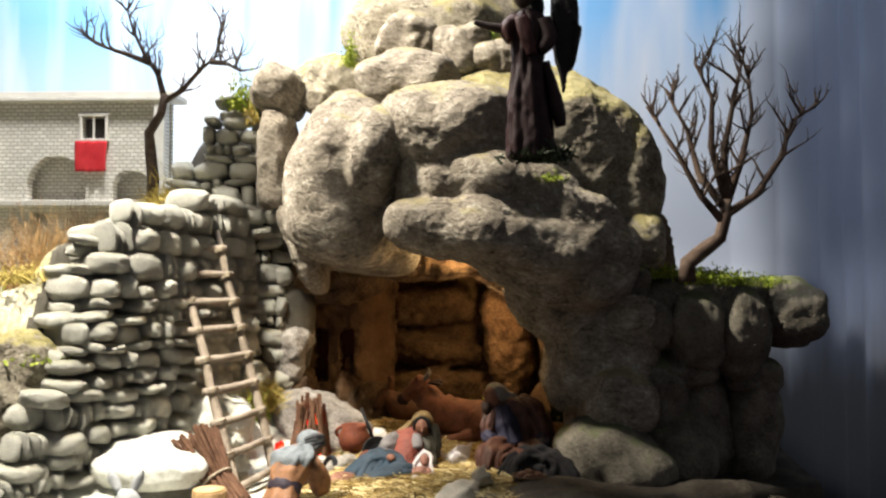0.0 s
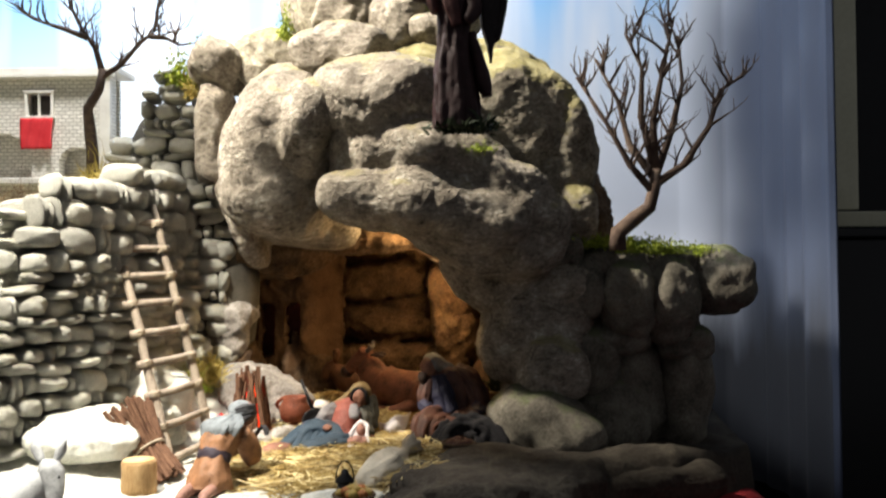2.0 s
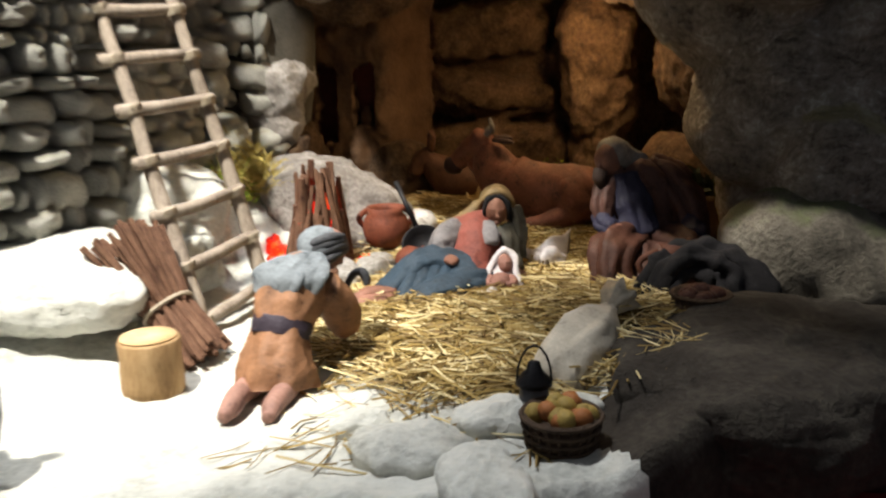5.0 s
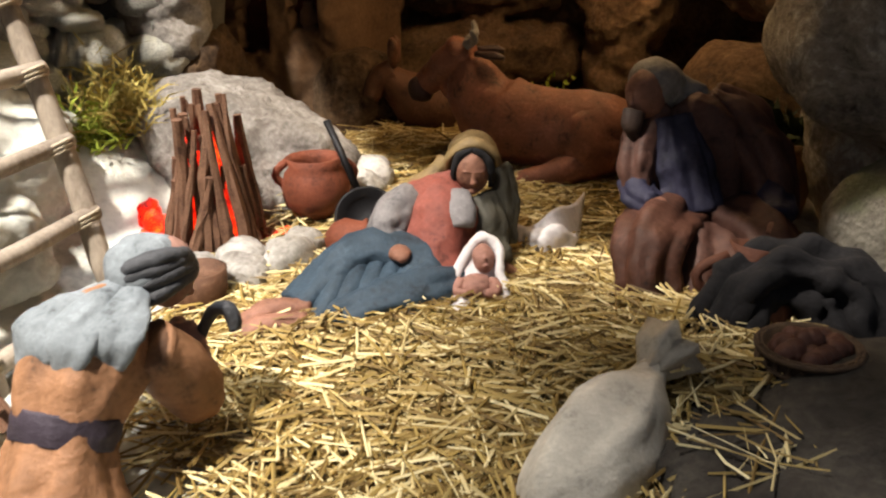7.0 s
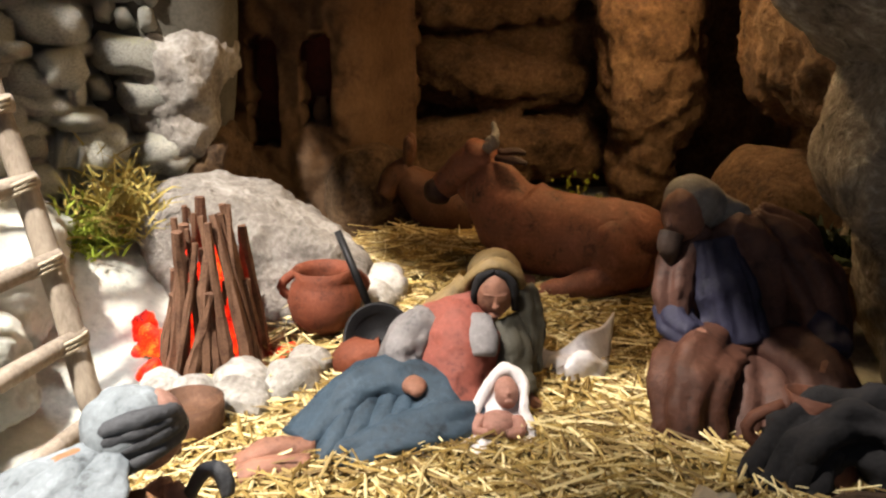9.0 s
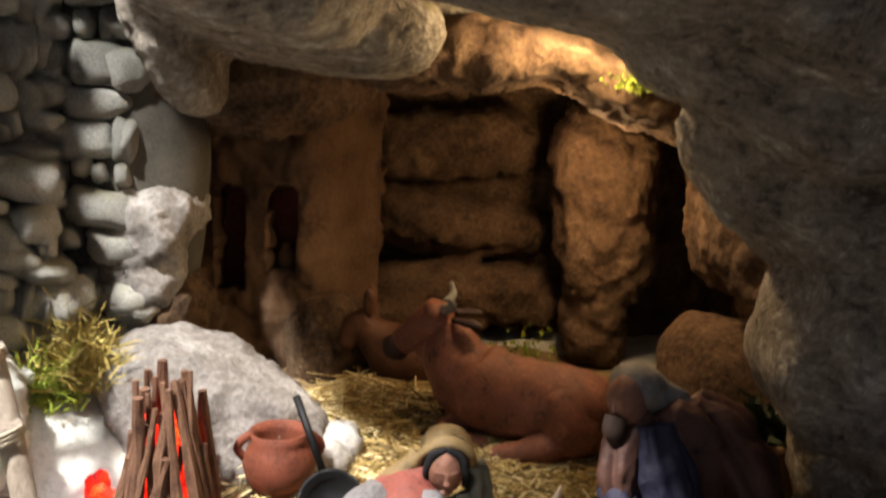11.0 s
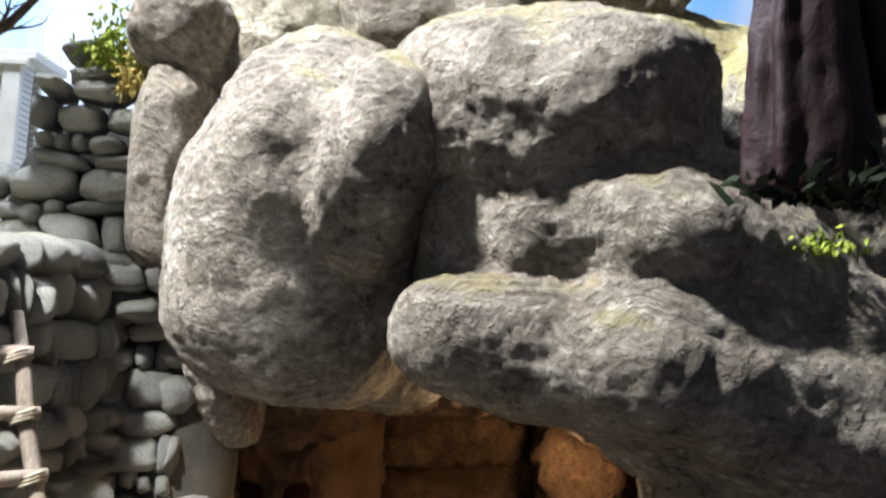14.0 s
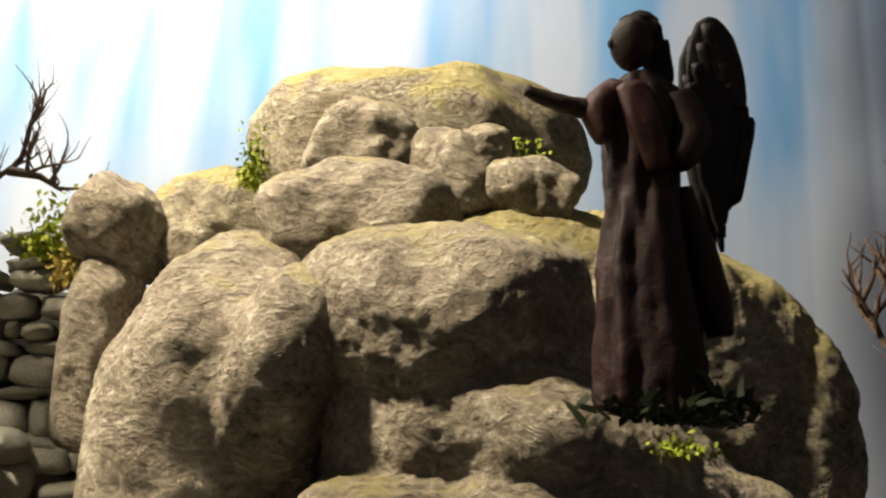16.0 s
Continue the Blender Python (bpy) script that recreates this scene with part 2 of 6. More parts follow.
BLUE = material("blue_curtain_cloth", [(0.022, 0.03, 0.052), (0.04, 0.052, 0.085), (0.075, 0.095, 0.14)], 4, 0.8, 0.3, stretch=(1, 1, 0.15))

# ---- mesh helpers ----


def link_mesh(name, bm, mats, parent=None, label="", smooth=True, place=None):
    me = bpy.data.meshes.new(name)
    bm.to_mesh(me)
    bm.free()
    for m in (mats if isinstance(mats, (list, tuple)) else [mats]):
        me.materials.append(m)
    if smooth:
        me.shade_smooth()
    ob = new(name, me)
    if place is not None:
        ob.matrix_basis = place
    if parent:
        ob.parent = parent
    if label:
        ob["label"] = label
    return ob


def part(name, bm, mat, parent, label="", smooth=True, place=None):
    return link_mesh(name, bm, mat, parent, label, smooth, place)


def thing(name, label, category, group="", kind="", place=(0, 0, 0)):
    ob = new(name)
    ob.empty_display_size = 0.02
    ob.location = place
    return tagged(ob, label, category, group, kind)


def fbm(v, octaves=4):
    return noise.fractal(v, 1.0, 2.1, octaves)


def add_box(bm, size, centre, rot=(0, 0, 0), mat=0, bevel=0.0):
    r = bmesh.ops.create_cube(bm, size=1.0, matrix=pose(*centre, *rot) @ Matrix.Diagonal((*size, 1)))
    faces = {f for v in r["verts"] for f in v.link_faces}
    for f in faces:
        f.material_index = mat
    if bevel:
        bmesh.ops.bevel(bm, geom=list({e for v in r["verts"] for e in v.link_edges}), offset=bevel, segments=2, affect="EDGES", profile=0.6)


def blob(bm, centre, radii, rot=(0, 0, 0), mat=0, sub=3, lump=0.0, freq=8.0, seed=0):
    r = bmesh.ops.create_icosphere(bm, subdivisions=sub, radius=1.0)
    m = pose(*centre, *rot)
    off = Vector((seed * 3.7, seed * 1.3, seed * 5.1))
    for v in r["verts"]:
        p = Vector((v.co.x * radii[0], v.co.y * radii[1], v.co.z * radii[2]))
        if lump:
            p *= 1 + lump * fbm(p * freq + off, 3)
        v.co = m @ p
    for f in {f for v in r["verts"] for f in v.link_faces}:
        f.material_index = mat


def spline(rows, fine):
    """Catmull-Rom through rows of numbers, fine steps to a span."""
    if fine <= 1 or len(rows) < 3:
        return rows
    out = []
    for i in range(len(rows) - 1):
        a, b, c, d = rows[max(i - 1, 0)], rows[i], rows[i + 1], rows[min(i + 2, len(rows) - 1)]
        for k in range(fine):
            t = k / fine
            out.append([0.5 * (2 * q + (r - p) * t + (2 * p - 5 * q + 4 * r - w) * t * t + (3 * q - p - 3 * r + w) * t ** 3) for p, q, r, w in zip(a, b, c, d)])
    out.append(list(rows[-1]))
    return out


def tube(bm, pts, radii, seg=8, mat=0, folds=0, fold=0.0, wob=0.0, fine=1):
    """A closed tube along pts; radii: one number or (across, deep) for each point; folds: pleats around it."""
    rows = []
    for i, p in enumerate(pts):
        r = radii[i] if isinstance(radii, (list, tuple)) else radii
        ra, rb = r if isinstance(r, (list, tuple)) else (r, r)
        rows.append([*p, ra, rb])
    rows = spline(rows, fine)
    n = len(rows)
    places = [Vector(r[:3]) for r in rows]
    side = None
    rings = []
    for i, p in enumerate(places):
        d = (places[min(i + 1, n - 1)] - places[max(i - 1, 0)]).normalized()
        if side is None:
            ref = Vector((1, 0, 0)) if abs(d.x) < 0.9 else Vector((0, 1, 0))
            side = (ref - d * ref.dot(d)).normalized()
        else:
            side = (side - d * side.dot(d)).normalized()
        up = d.cross(side)
        ra, rb = rows[i][3:]
        u = i / fine
        ring = []
        for k in range(seg):
            a = 2 * math.pi * k / seg
            q = 1.0
            if folds:
                drift = 1.1 * math.sin(u * 0.9) + 0.6 * math.sin(u * 2.1 + 1)
                q += fold * (math.sin(folds * a + drift) + 0.55 * math.sin(folds * 1.7 // 1 * a - 1.6 * drift + 1.0) + 0.8 * noise.noise(Vector((math.cos(a) * 2.2, math.sin(a) * 2.2, u * 1.1 + folds))))
            if wob:
                q *= 1 + wob * noise.noise(p * 60 + Vector((a, i, 0)))
            ring.append(bm.verts.new(p + side * (ra * q * math.cos(a)) + up * (rb * q * math.sin(a))))
        rings.append(ring)
    faces = []
    for a, b in zip(rings, rings[1:]):
        for k in range(seg):
            faces.append(bm.faces.new((a[k], a[(k + 1) % seg], b[(k + 1) % seg], b[k])))
    faces.append(bm.faces.new(rings[0][::-1]))
    faces.append(bm.faces.new(rings[-1]))
    for f in faces:
        f.material_index = mat


def lathe(bm, profile, centre=(0, 0, 0), seg=24, mat=0, m=None):
    """profile: (radius, height) from the foot, outside up and inside down again."""
    m = m or pose(*centre)
    rings = []
    for r, z in profile:
        rings.append([bm.verts.new(m @ Vector((r * math.cos(2 * math.pi * k / seg), r * math.sin(2 * math.pi * k / seg), z))) for k in range(seg)])
    for a, b in zip(rings, rings[1:]):
        for k in range(seg):
            bm.faces.new((a[k], a[(k + 1) % seg], b[(k + 1) % seg], b[k])).material_index = mat
    for ring, flip in ((rings[0], True), (rings[-1], False)):
        bm.faces.new(ring[::-1] if flip else ring).material_index = mat


def rock_mesh(radii, seed, sub=5, lump=0.24, layers=0.0, grain=0.032, power=2.6):
    """A weathered boulder: rounded box, broad lumps, pitted skin, sloping layers."""
    bm = bmesh.new()
    r = bmesh.ops.create_icosphere(bm, subdivisions=sub, radius=1.0)
    off = Vector((seed * 2.31, seed * 4.17, seed * 1.73))
    mean = sum(radii) / 3
    for v in r["verts"]:
        d = v.co.normalized()
        s = (abs(d.x) ** power + abs(d.y) ** power + abs(d.z) ** power) ** (-1 / power)
        d = d * s
        p = Vector((d.x * radii[0], d.y * radii[1], d.z * radii[2]))
        q = p / mean
        k = 1 + lump * noise.fractal(q * 0.9 + off, 1.0, 2.0, 2)
        k += lump * 0.35 * (0.5 - abs(noise.noise(q * 1.9 + off * 1.7)))
        w = p * 55 + off
        g = grain * (noise.fractal(w, 0.9, 2.2, 4) + 0.55 * noise.fractal(w * 2.9, 0.8, 2.2, 2)) * min(1.4, 0.05 / mean)
        if layers:
            g += layers * math.sin(q.z * 9 + 2.2 * noise.noise(q * 1.5 + off) + q.x * 1.5)
        v.co = p * (k + g)
    return bm


def boulder(parent, centre, radii, seed, mat=None, rot=(0, 0, 0), label="", **kw):
    name = "boulder"
    return part(name, rock_mesh(radii, seed, **kw), mat or ROCK, parent, label, True, pose(*centre, *rot))


# ---- large structure: ground, backdrop, room ----


def smooth(a, b, x):
    t = min(1.0, max(0.0, (x - a) / (b - a)))
    return t * t * (3 - 2 * t)


WALL_LINE = [(-0.66, 1.04), (-0.54, 1.26), (-0.45, 1.44), (-0.415, 1.56), (-0.385, 1.74)]


def wall_x(y):
    for (xa, ya), (xb, yb) in zip(WALL_LINE, WALL_LINE[1:]):
        if y <= yb:
            return xa + (xb - xa) * (y - ya) / (yb - ya)
    return WALL_LINE[-1][0]


def wall_top(y):
    return float(np.interp(y, (1.04, 1.20, 1.258, 1.283, 1.31, 1.342, 1.364, 1.43, 1.54, 1.74), (0.14, 0.17, 0.215, 0.28, 0.36, 0.435, 0.515, 0.548, 0.57, 0.59)))


def ground_z(x, y):
    z = G
    z += 0.012 * smooth(1.3, 1.5, y) + 0.03 * smooth(1.5, 1.8, y)
    z += 0.075 * smooth(-0.27, -0.46, x) * smooth(1.15, 1.5, y)
    z += 0.05 * smooth(-0.20, -0.33, x) * smooth(1.50, 1.68, y)
    d = (wall_x(y) - 0.035) - x
    if d > 0:
        high = wall_top(y) - 0.02
        low = min(high, 0.425 + 0.05 * smooth(1.5, 2.1, y))
        z += (high + (low - high) * smooth(0.03 + 0.13 * smooth(1.45, 1.65, y), 0.09 + 0.13 * smooth(1.45, 1.65, y), d) - z) * smooth(0.0, 0.03, d)
    z += 0.006 * fbm(Vector((x * 9, y * 9, 0.3)), 4) + 0.003 * fbm(Vector((x * 40, y * 40, 1.3)), 3)
    front = float(np.interp(x, (-0.20, 0.05, 0.17, 0.27, 0.47, 0.54, 0.62), (1.07, 1.08, 1.18, 1.24, 1.335, 1.41, 1.47))) + 0.02 * noise.noise(Vector((x * 8, 0, 0)))
    z -= 0.09 * smooth(front + 0.05, front, y)
    z += 0.028 * smooth(0.03, 0.12, x) * smooth(front, front + 0.08, y) * (1 - smooth(1.40, 1.50, y))
    return z


bm = bmesh.new()
NX, NY, X0, X1, Y0, Y1 = 420, 260, -1.5, 0.62, 1.04, 2.24
grid = [[bm.verts.new((X0 + (X1 - X0) * i / NX, Y0 + (Y1 - Y0) * j / NY, ground_z(X0 + (X1 - X0) * i / NX, Y0 + (Y1 - Y0) * j / NY)))
         for i in range(NX + 1)] for j in range(NY + 1)]
for j in range(NY):
    for i in range(NX):
        f = bm.faces.new((grid[j][i], grid[j][i + 1], grid[j + 1][i + 1], grid[j + 1][i]))
        c = f.calc_center_median()
        d = wall_x(c.y) - 0.035 - c.x
        if -0.01 < d < 0.035:
            f.material_index = 3
        elif d >= 0.035:
            f.material_index = 4
        # right of x 0.05 the slab colour carries the fading light
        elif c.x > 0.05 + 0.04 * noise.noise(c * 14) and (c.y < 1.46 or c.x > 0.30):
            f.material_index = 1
        elif ((c.x + 0.02) / 0.24) ** 2 + ((c.y - 1.68) / 0.36) ** 2 < 1 + 0.4 * noise.noise(c * 20):
            f.material_index = 2
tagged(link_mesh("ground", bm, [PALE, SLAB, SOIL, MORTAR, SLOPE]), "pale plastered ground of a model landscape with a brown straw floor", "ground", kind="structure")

# hanging sky cloth, bent forward along its side
bm = bmesh.new()
line = [(-2.6, 2.36), (-1.0, 2.34), (0.2, 2.32), (0.70, 2.30), (0.82, 2.26), (0.875, 2.17), (0.885, 2.05), (0.88, 1.93), (0.885, 1.83), (0.895, 1.80)]
cols = []
for i in range(len(line) - 1):
    for k in range(12):
        a, b = Vector(line[i]), Vector(line[i + 1])
        cols.append(a.lerp(b, k / 12))
cols.append(Vector(line[-1]))
rows = []
for j in range(25):
    z = -0.1 + 2.5 * j / 24
    rows.append([bm.verts.new((c.x + 0.006 * math.sin(c.y * 55) * smooth(0.6, 0.8, c.x), c.y + 0.008 * noise.noise(Vector((c.x * 5, z * 0.7, 2))), z)) for c in cols])
for a, b in zip(rows, rows[1:]):
    for k in range(len(cols) - 1):
        f = bm.faces.new((a[k], a[k + 1], b[k + 1], b[k]))
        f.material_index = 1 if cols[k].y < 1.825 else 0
ob = tagged(link_mesh("backdrop", bm, [SKY, BLUE]), "pale blue sky cloth with a dark blue side and painted-in shade, hung behind the model", "backdrop", kind="structure")
m = ob.modifiers.new("thickness", "SOLIDIFY")
m.thickness = 0.004

# the dark room round the display; its lack of light is put into the colour
bm = bmesh.new()
add_box(bm, (6, 0.05, 3.4), (0.8, 3.2, 1.0))
tagged(link_mesh("wall_back", bm, DARK, smooth=False), "dark unlit room wall behind the display", "wall", kind="structure")
bm = bmesh.new()
add_box(bm, (0.066, 0.02, 0.695), (1.287, 2.66, 0.929), bevel=0.004)
add_box(bm, (0.30, 0.03, 0.045), (1.384, 2.64, 0.552), bevel=0.004)
tagged(link_mesh("door_1", bm, CREAM, smooth=False), "cream painted door frame in the dark room", "door frame", kind="structure")
cabinet = thing("cabinet", "black lacquered cabinet beside the display", "cabinet")
LACQUER = material("black_lacquer", [(0.004, 0.004, 0.004), (0.008, 0.008, 0.008)], 5, 0.25, 0.0)
bm = bmesh.new()
add_box(bm, (0.9, 0.5, 1.0), (1.42, 2.3, -0.022), bevel=0.008)
part("body", bm, LACQUER, cabinet, smooth=False)
bm = bmesh.new()
add_box(bm, (0.92, 0.52, 0.02), (1.42, 2.3, 0.490), bevel=0.004)
part("top", bm, LACQUER, cabinet, smooth=False)
bm = bmesh.new()
add_box(bm, (7, 7, 0.05), (0, 1.5, -0.72))
tagged(link_mesh("floor", bm, DARK, smooth=False), "dark floor of the room", "floor", kind="structure")
bm = bmesh.new()
add_box(bm, (2.18, 1.32, 0.76), (-0.47, 1.72, -0.31), bevel=0.02)
tagged(link_mesh("display_table", bm, RED_CLOTH), "table draped in deep red cloth under the model", "table")

# ---- the great rock over the grotto ----


def clouds(name, size, depth, kind="CLOUDS"):
    t = bpy.data.textures.new(name, kind)
    t.noise_scale = size
    if kind == "CLOUDS":
        t.noise_depth = depth
    return t


COARSE, MEDIUM, FINE = clouds("coarse", 0.07, 2), clouds("medium", 0.022, 4), clouds("fine", 0.007, 3)


def cast_rock(name, lobes, mat, parent, voxel=0.0042, label="", coarse=0.012, medium=0.0055, fine=0.004, soften=4):
    """Overlapping lobes cast into one weathered skin."""
    bm = bmesh.new()
    for c, r, t, s in lobes:
        part_bm = rock_mesh(r, s, sub=4, lump=0.15, grain=0.0)
        m = pose(*c, *t)
        for v in part_bm.verts:
            v.co = m @ v.co
        me = bpy.data.meshes.new("lobe")
        part_bm.to_mesh(me)
        part_bm.free()
        bm.from_mesh(me)
        bpy.data.meshes.remove(me)
    ob = part(name, bm, mat, parent, label)
    m = ob.modifiers.new("cast", "REMESH")
    m.mode, m.voxel_size, m.use_smooth_shade = "VOXEL", voxel, True
    m = ob.modifiers.new("soften", "SMOOTH")
    m.factor, m.iterations = 0.5, soften
    for tex, strength in ((COARSE, coarse), (MEDIUM, medium), (FINE, fine)):
        m = ob.modifiers.new("weathering", "DISPLACE")
        m.texture, m.strength, m.mid_level, m.texture_coords = tex, strength, 0.5, "LOCAL"
    return ob


rock = thing("rock_overhang", "grey moulded rock of stacked boulders over a grotto, mossy on top", "rock", place=(0, 0, 0))
cast_rock("left_lobe", [
    ((-0.146, 1.595, 0.616), (0.101, 0.130, 0.152), (0, 8, 0), 1), ((-0.086, 1.515, 0.655), (0.046, 0.085, 0.092), (0, 20, 0), 2),
    ((-0.055, 1.610, 0.610), (0.070, 0.060, 0.110), (0, 0, 0), 78), ((-0.243, 1.670, 0.505), (0.026, 0.060, 0.085), (0, -22, 0), 23), ((-0.150, 1.690, 0.500), (0.110, 0.080, 0.040), (0, 6, 0), 71),
], ROCK, rock, label="grey pitted boulder with a sloping underside")
cast_rock("overhanging_lobe", [
    ((0.032, 1.525, 0.692), (0.118, 0.125, 0.082), (0, 4, 0), 3), ((0.075, 1.525, 0.610), (0.110, 0.105, 0.080), (0, 0, 0), 14),
    ((0.028, 1.532, 0.618), (0.092, 0.098, 0.085), (0, 0, 0), 15), ((0.085, 1.503, 0.606), (0.114, 0.092, 0.076), (0, 10, 0), 16),
    ((0.062, 1.480, 0.522), (0.134, 0.098, 0.050), (0, 5, -12), 4), ((0.165, 1.478, 0.512), (0.140, 0.095, 0.060), (0, 14, 6), 5),
    ((0.235, 1.500, 0.475), (0.090, 0.085, 0.065), (0, 26, 8), 72), ((0.155, 1.510, 0.468), (0.100, 0.075, 0.048), (0, 30, 0), 79), ((0.285, 1.470, 0.478), (0.042, 0.048, 0.058), (0, 10, 0), 6),
    ((0.132, 1.480, 0.590), (0.120, 0.094, 0.050), (0, 15, 8), 7), ((0.215, 1.482, 0.548), (0.085, 0.085, 0.050), (0, 22, 10), 17), ((0.160, 1.492, 0.555), (0.110, 0.088, 0.050), (0, 17, 8), 29),
    ((0.235, 1.560, 0.400), (0.115, 0.075, 0.075), (0, 38, 0), 24),
], ROCK, rock, label="grey overhanging lobe with a lip", coarse=0.010, medium=0.005, fine=0.0045, soften=10)
cast_rock("right_lobe", [
    ((0.248, 1.615, 0.664), (0.105, 0.140, 0.122), (0, 20, 0), 8), ((0.328, 1.595, 0.612), (0.062, 0.090, 0.100), (0, 6, 0), 9),
    ((0.342, 1.565, 0.510), (0.046, 0.070, 0.054), (0, 0, 0), 10), ((0.090, 1.690, 0.752), (0.185, 0.120, 0.078), (0, 0, 0), 11),
    ((0.010, 1.790, 0.660), (0.260, 0.070, 0.150), (0, 0, 0), 12),
], MOSSY, rock, label="rough rock shoulder with yellow moss")
for c, r, t, s, mt in [
    ((-0.045, 1.575, 0.785), (0.090, 0.075, 0.054), (0, 4, 0), 15, ROCK), ((-0.052, 1.650, 0.878), (0.055, 0.055, 0.048), (0, 12, 0), 16, ROCK),
    ((0.042, 1.640, 0.858), (0.050, 0.055, 0.050), (0, 0, 20), 17, ROCK), ((0.110, 1.620, 0.838), (0.044, 0.040, 0.034), (0, 0, 0), 18, ROCK),
    ((0.000, 1.770, 0.912), (0.180, 0.100, 0.098), (0, 0, 0), 19, MOSSY), ((-0.292, 1.680, 0.795), (0.048, 0.055, 0.048), (0, 30, 0), 20, ROCK),
    ((-0.190, 1.690, 0.805), (0.072, 0.060, 0.058), (0, 0, 0), 21, MOSSY), ((-0.295, 1.670, 0.672), (0.036, 0.060, 0.092), (0, 0, 0), 22, ROCK),
    ((0.240, 1.745, 0.790), (0.085, 0.060, 0.050), (0, 16, 0), 29, MOSSY),
]:
    boulder(rock, c, r, s, mt, t)
cast_rock("jamb", [
    ((0.285, 1.560, 0.325), (0.090, 0.085, 0.115), (0, 16, 0), 25), ((0.322, 1.640, 0.220), (0.080, 0.100, 0.150), (0, 0, 0), 27),
    ((0.274, 1.590, 0.250), (0.045, 0.060, 0.110), (0, 6, 0), 73), ((0.300, 1.500, 0.255), (0.062, 0.060, 0.055), (0, 0, 0), 74),
    ((0.330, 1.545, 0.390), (0.060, 0.060, 0.050), (0, 24, 0), 28),
], ROCK, rock, label="brown grey foot of the rock")
# dark grey boulder; the shade under the overhang is also in its rock colour
boulder(rock, (0.290, 1.465, 0.162), (0.092, 0.072, 0.066), 26, DARK_SHADED_ROCK, (0, 30, 0), "wedge-shaped round boulder", lump=0.16, power=2.2)

# ---- mossy rock terrace with the bare tree ----
terrace = thing("rock_terrace", "dark boulders stacked into a mossy ledge", "rock")
for c, r, s in [
    ((0.360, 1.540, 0.385), (0.036, 0.050, 0.046), 31), ((0.425, 1.525, 0.370), (0.044, 0.055, 0.062), 32),
    ((0.500, 1.540, 0.370), (0.046, 0.060, 0.072), 33), ((0.585, 1.575, 0.395), (0.058, 0.080, 0.056), 34),
    ((0.325, 1.540, 0.445), (0.032, 0.050, 0.030), 35), ((0.370, 1.570, 0.270), (0.055, 0.070, 0.065), 36),
    ((0.450, 1.600, 0.195), (0.052, 0.070, 0.120), 37), ((0.535, 1.600, 0.205), (0.042, 0.070, 0.140), 42), ((0.420, 1.545, 0.300), (0.042, 0.040, 0.028), 43), ((0.390, 1.580, 0.170), (0.070, 0.080, 0.080), 38),
    ((0.450, 1.600, 0.425), (0.130, 0.090, 0.034), 39), ((0.530, 1.590, 0.290), (0.050, 0.070, 0.035), 40),
    ((0.360, 1.620, 0.360), (0.060, 0.080, 0.090), 41),
]:
    boulder(terrace, c, r, s, DARK_SHADED_ROCK, (0, 0, s * 37 % 30 - 15), sub=5, lump=0.22)

# ---- the grotto behind ----
grotto = thing("grotto_wall", "brown rock wall of the grotto with layered ledges", "rock wall")
cast_rock("back_wall", [
    ((-0.035, 2.060, 0.390), (0.120, 0.050, 0.040), (0, 0, 0), 51), ((-0.045, 2.070, 0.295), (0.120, 0.050, 0.034), (0, 4, 0), 52),
    ((-0.040, 2.060, 0.205), (0.140, 0.060, 0.040), (0, -3, 0), 53), ((0.000, 2.160, 0.300), (0.420, 0.080, 0.340), (0, 0, 0), 64),
    ((0.390, 1.960, 0.300), (0.070, 0.240, 0.330), (0, 0, 0), 59), ((-0.390, 2.000, 0.300), (0.060, 0.180, 0.330), (0, 0, 0), 61),
], CAVE, grotto, voxel=0.006, label="brown ledges of rock", coarse=0.03, medium=0.022, fine=0.006)
cast_rock("roof", [
    ((-0.030, 1.960, 0.510), (0.330, 0.170, 0.040), (0, 3, 0), 54), ((0.120, 1.790, 0.456), (0.120, 0.050, 0.022), (0, 26, 0), 55),
    ((-0.050, 1.790, 0.476), (0.120, 0.060, 0.028), (0, -4, 0), 56), ((-0.230, 1.840, 0.455), (0.120, 0.090, 0.050), (0, -4, 0), 63),
    ((0.020, 1.840, 0.520), (0.300, 0.060, 0.060), (0, 0, 0), 75), ((0.270, 1.780, 0.400), (0.080, 0.150, 0.120), (0, 0, 0), 76),
], CAVE, grotto, voxel=0.005, label="rough brown roof of the grotto", coarse=0.022, medium=0.018, fine=0.008)
cast_rock("pillar", [
    ((0.135, 1.960, 0.350), (0.054, 0.050, 0.090), (0, 0, 0), 57), ((0.148, 1.950, 0.280), (0.046, 0.045, 0.060), (0, 12, 0), 77),
    ((0.135, 1.950, 0.205), (0.034, 0.040, 0.050), (0, 0, 0), 58),
], CAVE, grotto, voxel=0.004, label="ochre rock pillar", coarse=0.02, medium=0.018, fine=0.007)
boulder(grotto, (0.250, 1.790, 0.180), (0.070, 0.065, 0.060), 60, CAVE, (0, 12, 0))
boulder(grotto, (-0.150, 1.880, 0.190), (0.042, 0.040, 0.055), 62, CAVE)

# ---- niche wall in the grotto ----
niche_wall = thing("niche_wall", "tan clay wall with two arched niches in the grotto", "wall")


def in_arch(x, z, cx, z0, z1, w):
    if abs(x - cx) > w or z < z0 or z > z1:
        return False
    return z < z1 - w or (x - cx) ** 2 + (z - (z1 - w)) ** 2 < w * w


